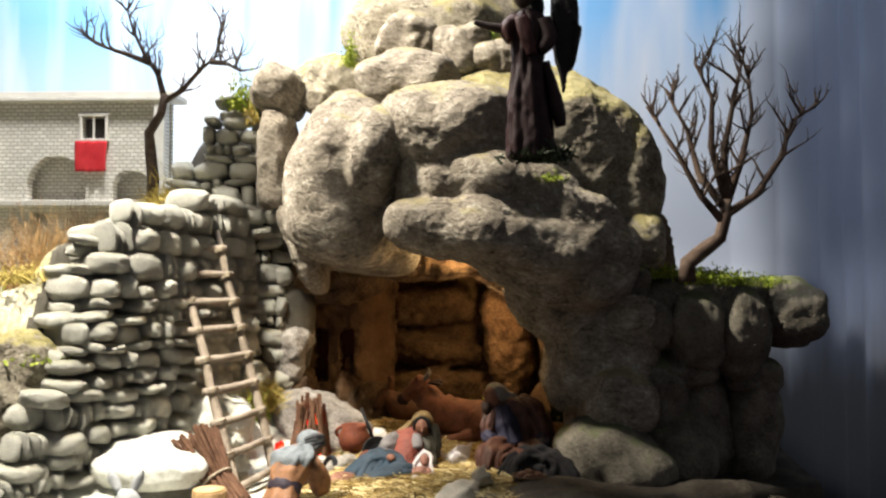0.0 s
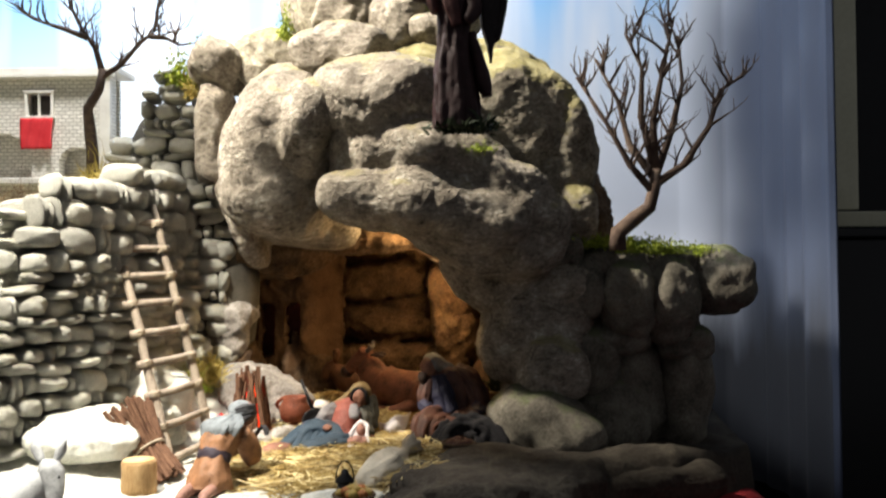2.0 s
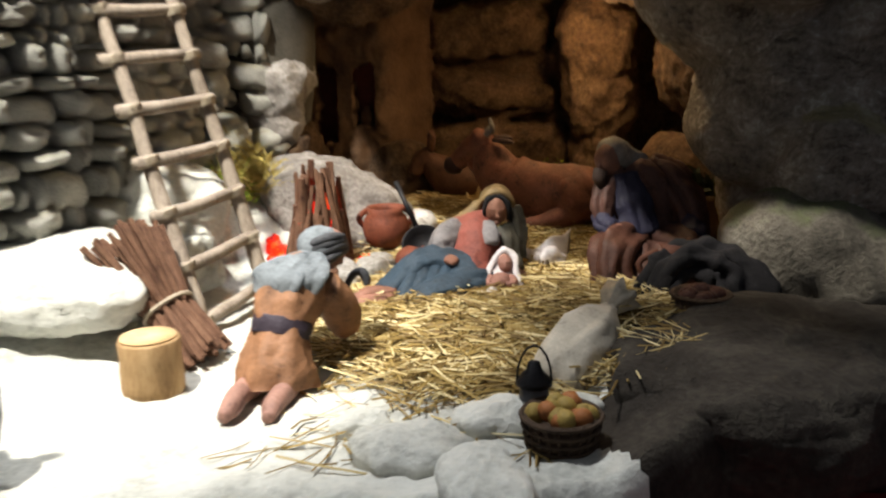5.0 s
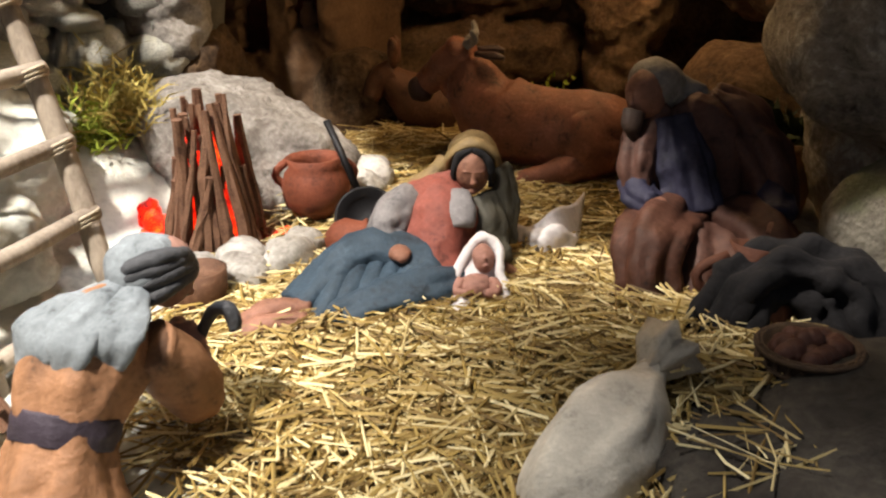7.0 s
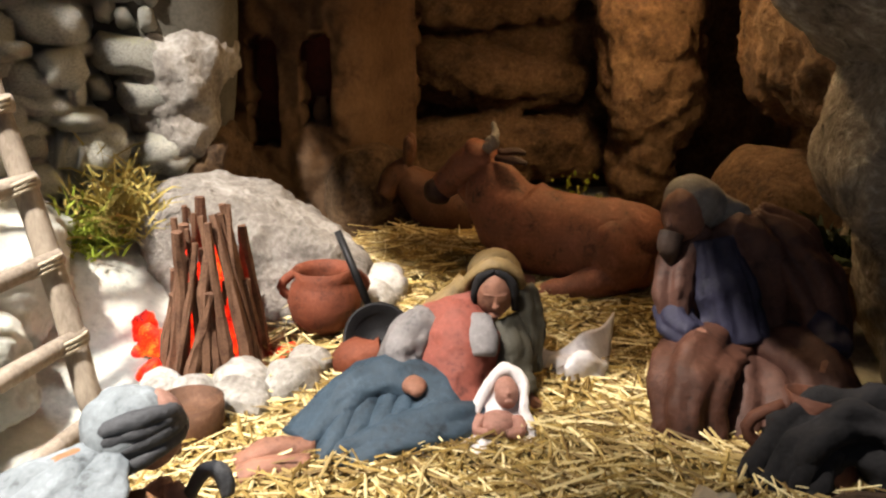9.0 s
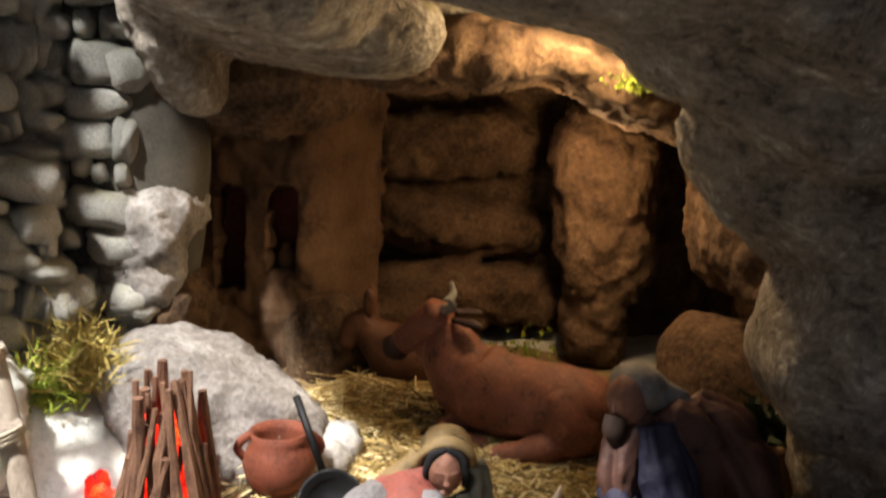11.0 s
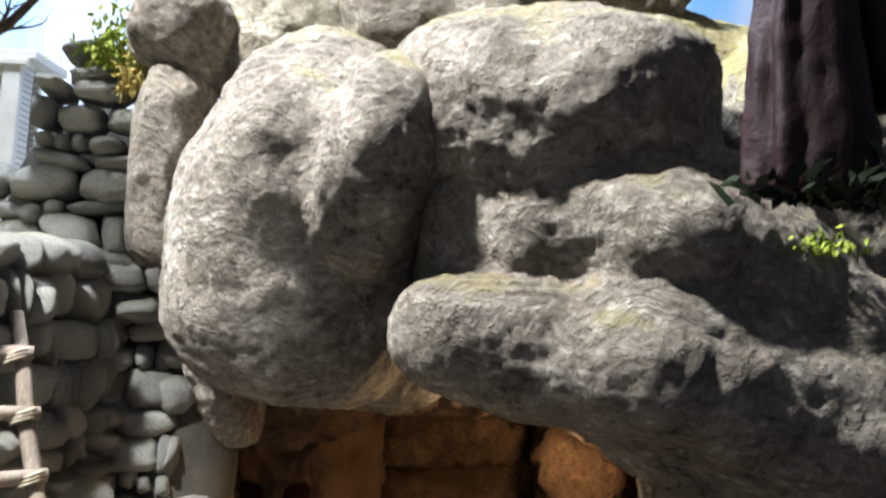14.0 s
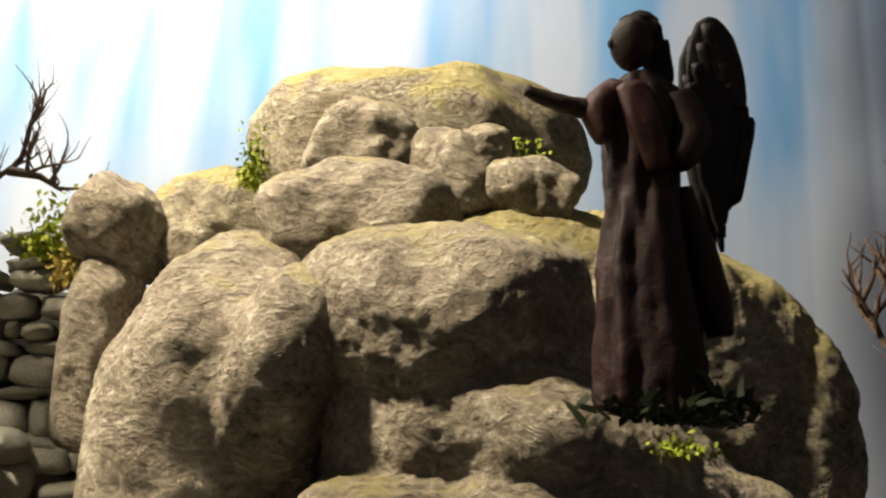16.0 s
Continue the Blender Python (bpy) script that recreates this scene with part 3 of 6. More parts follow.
bm = bmesh.new()
N, M = 100, 150
gv = [[bm.verts.new((-0.31 + 0.20 * i / N, 1.885 + 0.012 * fbm(Vector((i * 0.05, j * 0.05, 4)), 3) + 0.10 * smooth(0.6, 1.0, i / N) ** 2, 0.12 + 0.34 * j / M))
       for i in range(N + 1)] for j in range(M + 1)]
for j in range(M):
    for i in range(N):
        x, z = -0.31 + 0.20 * (i + 0.5) / N, 0.12 + 0.34 * (j + 0.5) / M
        if not (in_arch(x, z, -0.254, 0.235, 0.350, 0.016) or in_arch(x, z, -0.199, 0.258, 0.352, 0.016)):
            bm.faces.new((gv[j][i], gv[j][i + 1], gv[j + 1][i + 1], gv[j + 1][i]))
for v in [v for v in bm.verts if not v.link_faces]:
    bm.verts.remove(v)
ob = part("clay_face", bm, CLAY, niche_wall)
m = ob.modifiers.new("thickness", "SOLIDIFY")
m.thickness, m.offset = 0.022, -1
bm = bmesh.new()
add_box(bm, (0.115, 0.01, 0.16), (-0.228, 1.925, 0.29), bevel=0.002)
part("niche_back", bm, material("dark_red_clay", [(0.06, 0.015, 0.008), (0.13, 0.03, 0.018)], 20, 0.85, 0.3), niche_wall, "dark red inside of the niches")
bm = bmesh.new()
lathe(bm, [(0.006, 0), (0.010, 0.008), (0.009, 0.018), (0.005, 0.024), (0.006, 0.028)], (-0.199, 1.905, 0.2585), 14)
tagged(link_mesh("niche_jar", bm, CLAY), "small brown jar standing in an arched niche", "jar")

# ---- angular pale rocks beside the grotto ----


def pale_rock(centre, radii, seed, rot, label, mat=None, power=3.2):
    bm = rock_mesh(radii, seed, sub=5, lump=0.3 if power > 3 else 0.2, grain=0.02, power=power)
    bm.normal_update()
    off = Vector((seed, 2 * seed, 0))
    rough = min(1.0, min(radii) / 0.05)
    for v, n in [(v, v.normal.copy()) for v in bm.verts]:
        # chipped facets and pits
        v.co += n * rough * (0.005 * (0.3 - abs(noise.noise(v.co * 20 + off))) + 0.0055 * (0.3 - abs(noise.noise(v.co * 52 + off))) + 0.0032 * noise.fractal(v.co * 130 + off, 0.9, 2.0, 3))
    return tagged(link_mesh("pale_rock", bm, mat or GREY_ROCK, None, "", True, pose(*centre, *rot)), label, "rock")


pale_rock((-0.298, 1.775, 0.310), (0.040, 0.045, 0.050), 81, (0, 24, 10), "angular pale grey rock leaning by the grotto")
pale_rock((-0.215, 1.690, 0.170), (0.085, 0.050, 0.060), 82, (0, 16, -6), "big pale pitted rock behind the camp fire")
pale_rock((-0.295, 1.790, 0.220), (0.050, 0.045, 0.060), 83, (0, -8, 0), "brown grey rock at the foot of the grotto", CAVE)
pale_rock((-0.375, 1.580, 0.200), (0.060, 0.070, 0.050), 84, (0, 8, 20), "flat pale rock at the foot of the ladder", PALE)
pale_rock((-0.330, 1.480, 0.165), (0.035, 0.040, 0.030), 85, (0, 0, 40), "pale stone under the ladder", PALE)

pale_rock((-0.588, 1.325, 0.275), (0.056, 0.050, 0.095), 86, (0, 6, 20), "tall pale boulder with moss at the end of the stone wall", MOSSY)

# pale ground rocks along the front
for k, (x, y, rx, ry, rz) in enumerate([(-0.405, 1.385, 0.100, 0.095, 0.038), (-0.075, 1.175, 0.040, 0.030, 0.016), (-0.135, 1.105, 0.075, 0.030, 0.022),
                                        (-0.02, 1.215, 0.034, 0.024, 0.013), (-0.115, 1.215, 0.022, 0.018, 0.010), (-0.46, 1.10, 0.03, 0.03, 0.02),
                                        (-0.03, 1.120, 0.045, 0.028, 0.016), (0.035, 1.235, 0.022, 0.02, 0.012)]):
    pale_rock((x, y, ground_z(x, y) + rz * 0.12), (rx, ry, rz), 90 + k, (0, 0, k * 23 - 40), "flat pale rock in the plastered ground", PALE, 2.1)
pale_rock((0.215, 1.30, 0.105), (0.150, 0.100, 0.048), 99, (0, 0, 30), "long brown rock slab along the front of the model, darkened as in shade", SLAB)
pale_rock((0.40, 1.40, 0.095), (0.150, 0.070, 0.030), 100, (0, 0, 26), "low brown rock slab along the front of the model, darkened as in shade", SLAB)

# ---- bare trees ----


def twig(bm, start, direction, length, radius, depth, rng, seg=6, mat=0, up=0.25, spread=0.9):
    pts, d, p = [start.copy()], direction.normalized(), start.copy()
    n = 5
    for k in range(n):
        d = (d + Vector((rng.uniform(-1, 1), rng.uniform(-1, 1), rng.uniform(-0.6, 1) * 0.7 + up * 0.5)) * 0.30).normalized()
        p = p + d * (length / n)
        pts.append(p.copy())
    tube(bm, pts, [radius * (1 - 0.72 * k / n) for k in range(n + 1)], seg, mat)
    if depth > 0:
        for k in range(rng.choice((3, 4, 4))):
            i = rng.randint(1, n)
            side = Vector((rng.uniform(-1, 1), rng.uniform(-0.8, 0.8), rng.uniform(-0.2, 1))).normalized()
            twig(bm, pts[i], (pts[i] - pts[i - 1]).normalized() + side * spread, length * rng.uniform(0.42, 0.7), radius * (0.62 - 0.06 * i), depth - 1, rng, max(4, seg - 1), mat, up, spread)


def bare_tree(name, label, trunk, limbs, radius, seed, depth=2):
    rng = random.Random(seed)
    tree = thing(name, label, "tree", place=trunk[0])
    off = Matrix.Translation(-Vector(trunk[0]))
    bm = bmesh.new()
    tube(bm, trunk, [radius * (1.25 - 0.5 * i / (len(trunk) - 1)) for i in range(len(trunk))], 10, wob=0.18)
    bm.transform(off)
    part("trunk", bm, BARK, tree)
    for limb in limbs:
        bm = bmesh.new()
        pts = [Vector(p) for p in limb]
        n = len(pts)
        tube(bm, pts, [radius * 0.62 * (1 - 0.75 * i / (n - 1)) for i in range(n)], 7, wob=0.12)
        for i in range(1, n):
            for k in range(3 if i < n - 1 else 4):
                side = Vector((rng.uniform(-1, 1), rng.uniform(-0.8, 0.8), rng.uniform(0.0, 1.0)))
                seg = pts[i] - pts[i - 1]
                at = pts[i - 1].lerp(pts[i], rng.uniform(0.3, 1.0))
                twig(bm, at, seg.normalized() * 0.6 + side, rng.uniform(0.035, 0.07), radius * 0.26, depth - 1, rng, 5)
        bm.transform(off)
        part("limb", bm, BARK, tree)
    return tree


bare_tree("bare_tree", "bare dark brown model tree rooted in moss on the rock ledge",
          [(0.408, 1.49, 0.445), (0.409, 1.49, 0.475), (0.435, 1.488, 0.497), (0.458, 1.485, 0.515), (0.466, 1.48, 0.548), (0.468, 1.48, 0.575)],
          [[(0.462, 1.48, 0.54), (0.425, 1.47, 0.58), (0.385, 1.46, 0.65), (0.340, 1.46, 0.72)],
           [(0.466, 1.48, 0.56), (0.430, 1.50, 0.62), (0.412, 1.50, 0.69), (0.375, 1.49, 0.755)],
           [(0.468, 1.48, 0.57), (0.462, 1.47, 0.65), (0.478, 1.47, 0.73), (0.500, 1.48, 0.82)],
           [(0.468, 1.48, 0.57), (0.445, 1.48, 0.66), (0.450, 1.49, 0.74), (0.425, 1.50, 0.80)],
           [(0.466, 1.48, 0.55), (0.510, 1.47, 0.58), (0.550, 1.47, 0.64), (0.572, 1.48, 0.70), (0.610, 1.48, 0.725)],
           [(0.468, 1.49, 0.56), (0.500, 1.51, 0.64), (0.522, 1.52, 0.72), (0.515, 1.52, 0.80)]], 0.0115, 5)
bare_tree("bare_tree", "bare brown model tree with a twisted trunk above the wall",
          [(-0.551, 1.72, 0.560), (-0.550, 1.72, 0.640), (-0.556, 1.72, 0.690), (-0.560, 1.72, 0.730), (-0.538, 1.72, 0.765), (-0.530, 1.72, 0.805)],
          [[(-0.532, 1.72, 0.80), (-0.545, 1.72, 0.845), (-0.570, 1.72, 0.880), (-0.598, 1.73, 0.930), (-0.612, 1.73, 0.975)],
           [(-0.560, 1.72, 0.865), (-0.600, 1.71, 0.880), (-0.645, 1.71, 0.895), (-0.690, 1.71, 0.920)],
           [(-0.531, 1.72, 0.79), (-0.500, 1.73, 0.815), (-0.465, 1.73, 0.855), (-0.435, 1.73, 0.880), (-0.425, 1.73, 0.945)],
           [(-0.445, 1.73, 0.870), (-0.410, 1.73, 0.865), (-0.385, 1.73, 0.850)]], 0.0098, 9, 2)

# ---- dry-stone walls, stone by stone ----
STONES = []
for k in range(10):
    b = bmesh.new()
    r = bmesh.ops.create_icosphere(b, subdivisions=3, radius=0.5)
    for v in r["verts"]:
        d = v.co.normalized()
        s = (abs(d.x) ** 3.2 + abs(d.y) ** 3.2 + abs(d.z) ** 3.2) ** (-1 / 3.2)
        q = d * s * 0.5
        q *= 1 + 0.16 * fbm(q * 2.2 + Vector((k * 5.1, 0, k)), 2) + 0.08 * fbm(q * 6 + Vector((0, k * 3, 0)), 2)
        v.co = q
    me = bpy.data.meshes.new("stone")
    b.to_mesh(me)
    b.free()
    me.materials.append(STONE)
    me.shade_smooth()
    STONES.append(me)
srng = random.Random(11)


def stone(parent, at, along, length, depth, height, tilt=0.0):
    ob = new("stone", srng.choice(STONES))
    ob.matrix_basis = pose(*at, srng.uniform(-5, 5), tilt + srng.uniform(-4, 4), along + srng.uniform(-7, 7)) @ Matrix.Diagonal((length, depth, height, 1))
    ob.parent = parent
    return ob


def course_wall(parent, at, span, low, high, gap=0.0):
    """at(s): place and heading on the line; low(s), high(s): heights; stones in uneven courses, some set on end."""
    z = min(low(s / 10 * span) for s in range(11))
    while z < max(high(s / 10 * span) for s in range(11)):
        h = srng.choice((0.016, 0.020, 0.025, 0.030, 0.036)) * srng.uniform(0.9, 1.1)
        s = srng.uniform(-0.03, 0.0)
        while s < span:
            ln = srng.choice((0.022, 0.029, 0.038, 0.049, 0.060)) * srng.uniform(0.85, 1.15)
            mid = min(max(s + ln / 2, 0.0), span)
            x, y, a = at(mid)
            if low(mid) - 0.01 < z < high(mid) - h * 0.3:
                if ln < 0.040 and srng.random() < 0.5:
                    for q in (-0.25, 0.25):
                        xx, yy, aa = at(min(max(mid + q * ln, 0), span))
                        stone(parent, (xx, yy, z + h * 0.5 + srng.uniform(-0.005, 0.005)), aa, ln * 0.47, srng.uniform(0.04, 0.060), h * srng.uniform(0.9, 1.3), srng.uniform(-14, 14))
                else:
                    stone(parent, (x, y, z + h * 0.5 + srng.uniform(-0.005, 0.005)), a, ln * 0.96, srng.uniform(0.045, 0.078), h * srng.uniform(0.78, 1.2), srng.uniform(-9, 9))
            s += ln
        z += h


def lin(points):
    segs, total = [], 0.0
    for (xa, ya), (xb, yb) in zip(points, points[1:]):
        L = math.hypot(xb - xa, yb - ya)
        segs.append((total, L, xa, ya, xb, yb))
        total += L

    def at(s):
        for t0, L, xa, ya, xb, yb in segs:
            if s <= t0 + L or (t0, L) == segs[-1][:2]:
                u = (s - t0) / L
                return xa + (xb - xa) * u, ya + (yb - ya) * u, math.degrees(math.atan2(yb - ya, xb - xa))
    return at, total


wall = thing("stone_wall", "dry-laid wall of rounded grey field stones stepping up to the rock", "wall")
at, span = lin([(x + 0.012, y) for x, y in WALL_LINE[0:]])
course_wall(wall, at, span, lambda s: ground_z(at(s)[0] + 0.06, at(s)[1]) - 0.01, lambda s: wall_top(at(s)[1]) + 0.012 + 0.016 * noise.noise(Vector((s * 14, 0, 0))))
# stones that turn the end of the wall and lie behind its crest
at5, span5 = lin([(-0.555, 1.275), (-0.530, 1.335), (-0.490, 1.44)])
course_wall(wall, at5, span5, lambda s: ground_z(*at5(s)[:2]) - 0.05, lambda s: wall_top(at5(s)[1]) - 0.006)
at6, span6 = lin([(-0.500, 1.365), (-0.570, 1.385), (-0.630, 1.41)])
course_wall(wall, at6, span6, lambda s: 0.28, lambda s: 0.50 - 0.75 * s)
upper = thing("stone_wall", "upper dry-laid stone wall rising beside the grey rock", "wall")
bm = bmesh.new()
blob(bm, (-0.405, 1.80, 0.60), (0.115, 0.07, 0.15), sub=4, lump=0.12)
blob(bm, (-0.345, 1.80, 0.42), (0.095, 0.06, 0.33), sub=4, lump=0.1)
part("rubble_core", bm, MORTAR, upper, "dark joints of the wall")
at2, span2 = lin([(-0.50, 1.70), (-0.40, 1.715), (-0.315, 1.735)])
course_wall(upper, at2, span2, lambda s: 0.53, lambda s: 0.66 + 0.13 * smooth(0.0, 0.11, s))
pier = thing("stone_pier", "shaded stone pier of squared blocks beside the grotto", "pier")
at3, span3 = lin([(-0.390, 1.735), (-0.305, 1.760)])
course_wall(pier, at3, span3, lambda s: 0.15, lambda s: 0.60)
heap = thing("stone_wall", "low stone wall of small stones at the foot of the pier", "wall")
at4, span4 = lin([(-0.41, 1.655), (-0.345, 1.690)])
course_wall(heap, at4, span4, lambda s: 0.17, lambda s: 0.385)

# ---- wooden ladder ----
ladder = thing("ladder", "rustic ladder of bare branches lashed with twine, leaning on the wall", "ladder")
LB, LT = (Vector((-0.272, 1.372, 0.112)), Vector((-0.241, 1.470, 0.122))), (Vector((-0.446, 1.545, 0.535)), Vector((-0.377, 1.566, 0.530)))
rng = random.Random(3)
for a, b in zip(LB, LT):
    bm = bmesh.new()
    pts = [a.lerp(b, k / 10) + Vector((rng.uniform(-1, 1), rng.uniform(-1, 1), 0)) * 0.0015 for k in range(11)]
    tube(bm, pts, [0.0078 - 0.0002 * k for k in range(11)], 9, wob=0.15)
    part("rail", bm, WOOD, ladder)
for k in range(9):
    u = 0.055 + 0.108 * k
    p, q = LB[0].lerp(LT[0], u), LB[1].lerp(LT[1], u)
    d = (q - p).normalized()
    bm = bmesh.new()
    tube(bm, [p - d * 0.012 + Vector((0, -0.007, 0)), p.lerp(q, 0.5) + Vector((0, -0.007, rng.uniform(-0.002, 0.002))), q + d * 0.012 + Vector((0, -0.007, 0.003))],
         [0.0066, 0.0062, 0.0056], 8, wob=0.2)
    rung = part("rung", bm, WOOD, ladder)
    for at_ in (p, q):
        bm = bmesh.new()
        for t in range(3):
            tube(bm, [at_ + Vector((0.0095 * math.cos(w), -0.004 + 0.010 * math.sin(w), (t - 1) * 0.0028 + 0.004 * math.cos(w))) for w in [i * math.pi / 5 for i in range(11)]], 0.0012, 5)
        part("lashing", bm, TWINE, ladder, "pale twine lashing")

# ---- stone house on the terrace ----
def brick_material(name):
    m = material(name, [(0.42, 0.40, 0.36), (0.60, 0.58, 0.52), (0.72, 0.70, 0.64)], 20, 0.9, 0.4)
    nt = m.node_tree
    br = nt.nodes.new("ShaderNodeTexBrick")
    co = nt.nodes.new("ShaderNodeTexCoord")
    mp = nt.nodes.new("ShaderNodeMapping")
    mp.inputs["Rotation"].default_value = (radians(90), 0, 0)
    nt.links.new(co.outputs["Object"], mp.inputs["Vector"])
    nt.links.new(mp.outputs[0], br.inputs["Vector"])
    br.inputs["Scale"].default_value = 28
    br.inputs["Mortar Size"].default_value = 0.035
    br.inputs["Color1"].default_value, br.inputs["Color2"].default_value = (0.82, 0.79, 0.72, 1), (0.66, 0.63, 0.56, 1)
    br.inputs["Mortar"].default_value = (0.46, 0.43, 0.38, 1)
    nt.links.new(br.outputs["Color"], nt.nodes["Principled BSDF"].inputs["Base Color"])
    return m


HOUSE = brick_material("house_stonework")
DRESSED = material("dressed_stone", [(0.64, 0.61, 0.55), (0.80, 0.77, 0.70)], 25, 0.9, 0.3)
VOID = material("dark_opening", [(0.03, 0.026, 0.022), (0.06, 0.05, 0.045)], 20, 0.9, 0.1)
house = thing("stone_house", "pale stone model house with an arched porch and a small window", "house", place=(-0.90, 2.12, 0.44))
bm = bmesh.new()
HX0, HX1, HZ0, HZ1, NXH, NZH = -1.10, -0.675, 0.44, 0.885, 85, 89
hv = [[bm.verts.new((HX0 + (HX1 - HX0) * i / NXH, 2.10, HZ0 + (HZ1 - HZ0) * j / NZH)) for i in range(NXH + 1)] for j in range(NZH + 1)]


def house_hole(x, z):
    return (-0.873 < x < -0.818 and 0.787 < z < 0.838) or in_arch(x, z, -0.938, 0.640, 0.747, 0.071) or in_arch(x, z, -0.755, 0.640, 0.712, 0.046) or (-1.0 < x < -0.80 and 0.47 < z < 0.612)


for j in range(NZH):
    for i in range(NXH):
        if not house_hole(HX0 + (HX1 - HX0) * (i + 0.5) / NXH, HZ0 + (HZ1 - HZ0) * (j + 0.5) / NZH):
            bm.faces.new((hv[j][i], hv[j][i + 1], hv[j + 1][i + 1], hv[j + 1][i]))
for v in [v for v in bm.verts if not v.link_faces]:
    bm.verts.remove(v)
bm.transform(Matrix.Translation((0.90, -2.12, -0.44)))
ob = part("wall", bm, HOUSE, house, smooth=False)
m = ob.modifiers.new("thickness", "SOLIDIFY")
m.thickness, m.offset = 0.03, -1


def house_box(name, size, centre, mat, parent=None, label="", bevel=0.002):
    bm = bmesh.new()
    add_box(bm, size, (centre[0] + 0.90, centre[1] - 2.12, centre[2] - 0.44), bevel=bevel)
    return part(name, bm, mat, parent or house, label, False)


house_box("inner_wall", (0.42, 0.01, 0.44), (-0.888, 2.16, 0.66), brick_material("shaded_stonework"))
house_box("roof", (0.47, 0.10, 0.014), (-0.888, 2.14, 0.892), DRESSED, label="flat roof slab")
house_box("cornice", (0.45, 0.02, 0.010), (-0.888, 2.092, 0.879), DRESSED)
house_box("string_course", (0.43, 0.018, 0.014), (-0.888, 2.090, 0.630), DRESSED)
for x in (-1.09, -0.685):
    house_box("quoin", (0.026, 0.012, 0.44), (x, 2.092, 0.66), DRESSED)
win = house_box("window", (0.052, 0.006, 0.048), (-0.8455, 2.115, 0.8125), VOID)
for x in (-0.877, -0.846, -0.814):
    house_box("window_frame", (0.007 if x != -0.846 else 0.003, 0.010, 0.060), (x, 2.097, 0.8125), DRESSED, win)
for z in (0.782, 0.842):
    house_box("window_frame", (0.075, 0.010, 0.007), (-0.8455, 2.096, z), DRESSED, win)
bm = bmesh.new()
n = 14
cv = [[bm.verts.new((-0.886 + 0.076 * i / n, 2.088 - 0.004 * math.sin(i * 1.3 + j * 0.25), 0.778 - 0.072 * j / n)) for i in range(n + 1)] for j in range(n + 1)]
for j in range(n):
    for i in range(n):
        bm.faces.new((cv[j][i], cv[j][i + 1], cv[j + 1][i + 1], cv[j + 1][i]))
ob = tagged(link_mesh("banner", bm, material("red_banner_cloth", [(0.55, 0.02, 0.03), (0.72, 0.05, 0.06)], 30, 0.85, 0.2)), "red cloth hung from the house window", "cloth")
m = ob.modifiers.new("thickness", "SOLIDIFY")
m.thickness = 0.0015
bm = bmesh.new()
add_box(bm, (0.22, 0.10, 0.36), (-1.25, 2.16, 0.66), bevel=0.004)
add_box(bm, (0.24, 0.12, 0.014), (-1.25, 2.15, 0.845), bevel=0.002)
tagged(link_mesh("stone_house", bm, HOUSE, smooth=False), "second pale stone model house partly hidden behind the first", "house")

# ---- tufts of moss, grass and twigs ----


def tuft(name, label, centre, size, count, mat, seed, leaf=(0.007, 0.004), blades=False, category="moss", spread=None):
    rng = random.Random(seed)
    bm = bmesh.new()
    sx, sy, sz = size
    for _ in range(count):
        p = Vector((rng.gauss(0, 0.45) * sx, rng.gauss(0, 0.45) * sy, abs(rng.gauss(0.1, 0.42)) * sz))
        if blades:
            d = Vector((rng.uniform(-1, 1), rng.uniform(-1, 1), rng.uniform(0.1, 1.2))).normalized()
            L = leaf[0] * rng.uniform(0.5, 1.4)
            w = d.cross(Vector((rng.uniform(-1, 1), rng.uniform(-1, 1), 0.3))).normalized() * leaf[1] * 0.5
            bend = Vector((rng.uniform(-1, 1), rng.uniform(-1, 1), -0.7)) * L * 0.25
            a, b, c = p, p + d * L * 0.55, p + d * L + bend
            v = [bm.verts.new(q) for q in (a - w, a + w, b + w * 0.8, b - w * 0.8, c)]
            bm.faces.new(v[:4])
            bm.faces.new((v[3], v[2], v[4]))
        else:
            m = Matrix.Translation(p) @ Euler((rng.uniform(0, 6), rng.uniform(0, 6), rng.uniform(0, 6))).to_matrix().to_4x4()
            L, w = leaf[0] * rng.uniform(0.5, 1.3), leaf[1] * rng.uniform(0.6, 1.2)
            v = [bm.verts.new(m @ Vector(q)) for q in ((0, 0, 0), (L * 0.5, w * 0.5, 0.0006), (L, 0, 0), (L * 0.5, -w * 0.5, 0.0006))]
            bm.faces.new(v)
    return tagged(link_mesh(name, bm, mat, None, "", False, pose(*centre)), label, category, kind="stuff")


tuft("moss_tuft", "small bright green moss plant between the boulders", (-0.150, 1.588, 0.822), (0.013, 0.010, 0.055), 420, MOSS, 1)
tuft("moss_tuft", "green creeper on top of the stone wall", (-0.365, 1.690, 0.765), (0.034, 0.02, 0.055), 700, MOSS, 2, (0.010, 0.005))
tuft("moss_tuft", "yellow green creeper hanging on the stone wall", (-0.345, 1.675, 0.740), (0.016, 0.012, 0.04), 220, DRY_MOSS, 3, (0.010, 0.004))
tuft("moss_tuft", "green moss on the boulders behind the angel", (0.095, 1.640, 0.868), (0.035, 0.02, 0.03), 420, MOSS, 4)
tuft("moss_tuft", "green moss at the feet of the angel", (0.185, 1.400, 0.596), (0.022, 0.014, 0.012), 150, MOSS, 5, (0.006, 0.004))
tuft("dry_tuft", "orange dried moss between the boulders", (0.035, 1.520, 0.752), (0.040, 0.020, 0.018), 420, material("orange_moss", [(0.28, 0.10, 0.03), (0.45, 0.20, 0.06)], 60, 0.85, 0.0), 6, (0.008, 0.002), True)
tuft("moss_tuft", "small plant on the rock shoulder", (0.255, 1.600, 0.768), (0.014, 0.01, 0.022), 150, MOSS, 7)
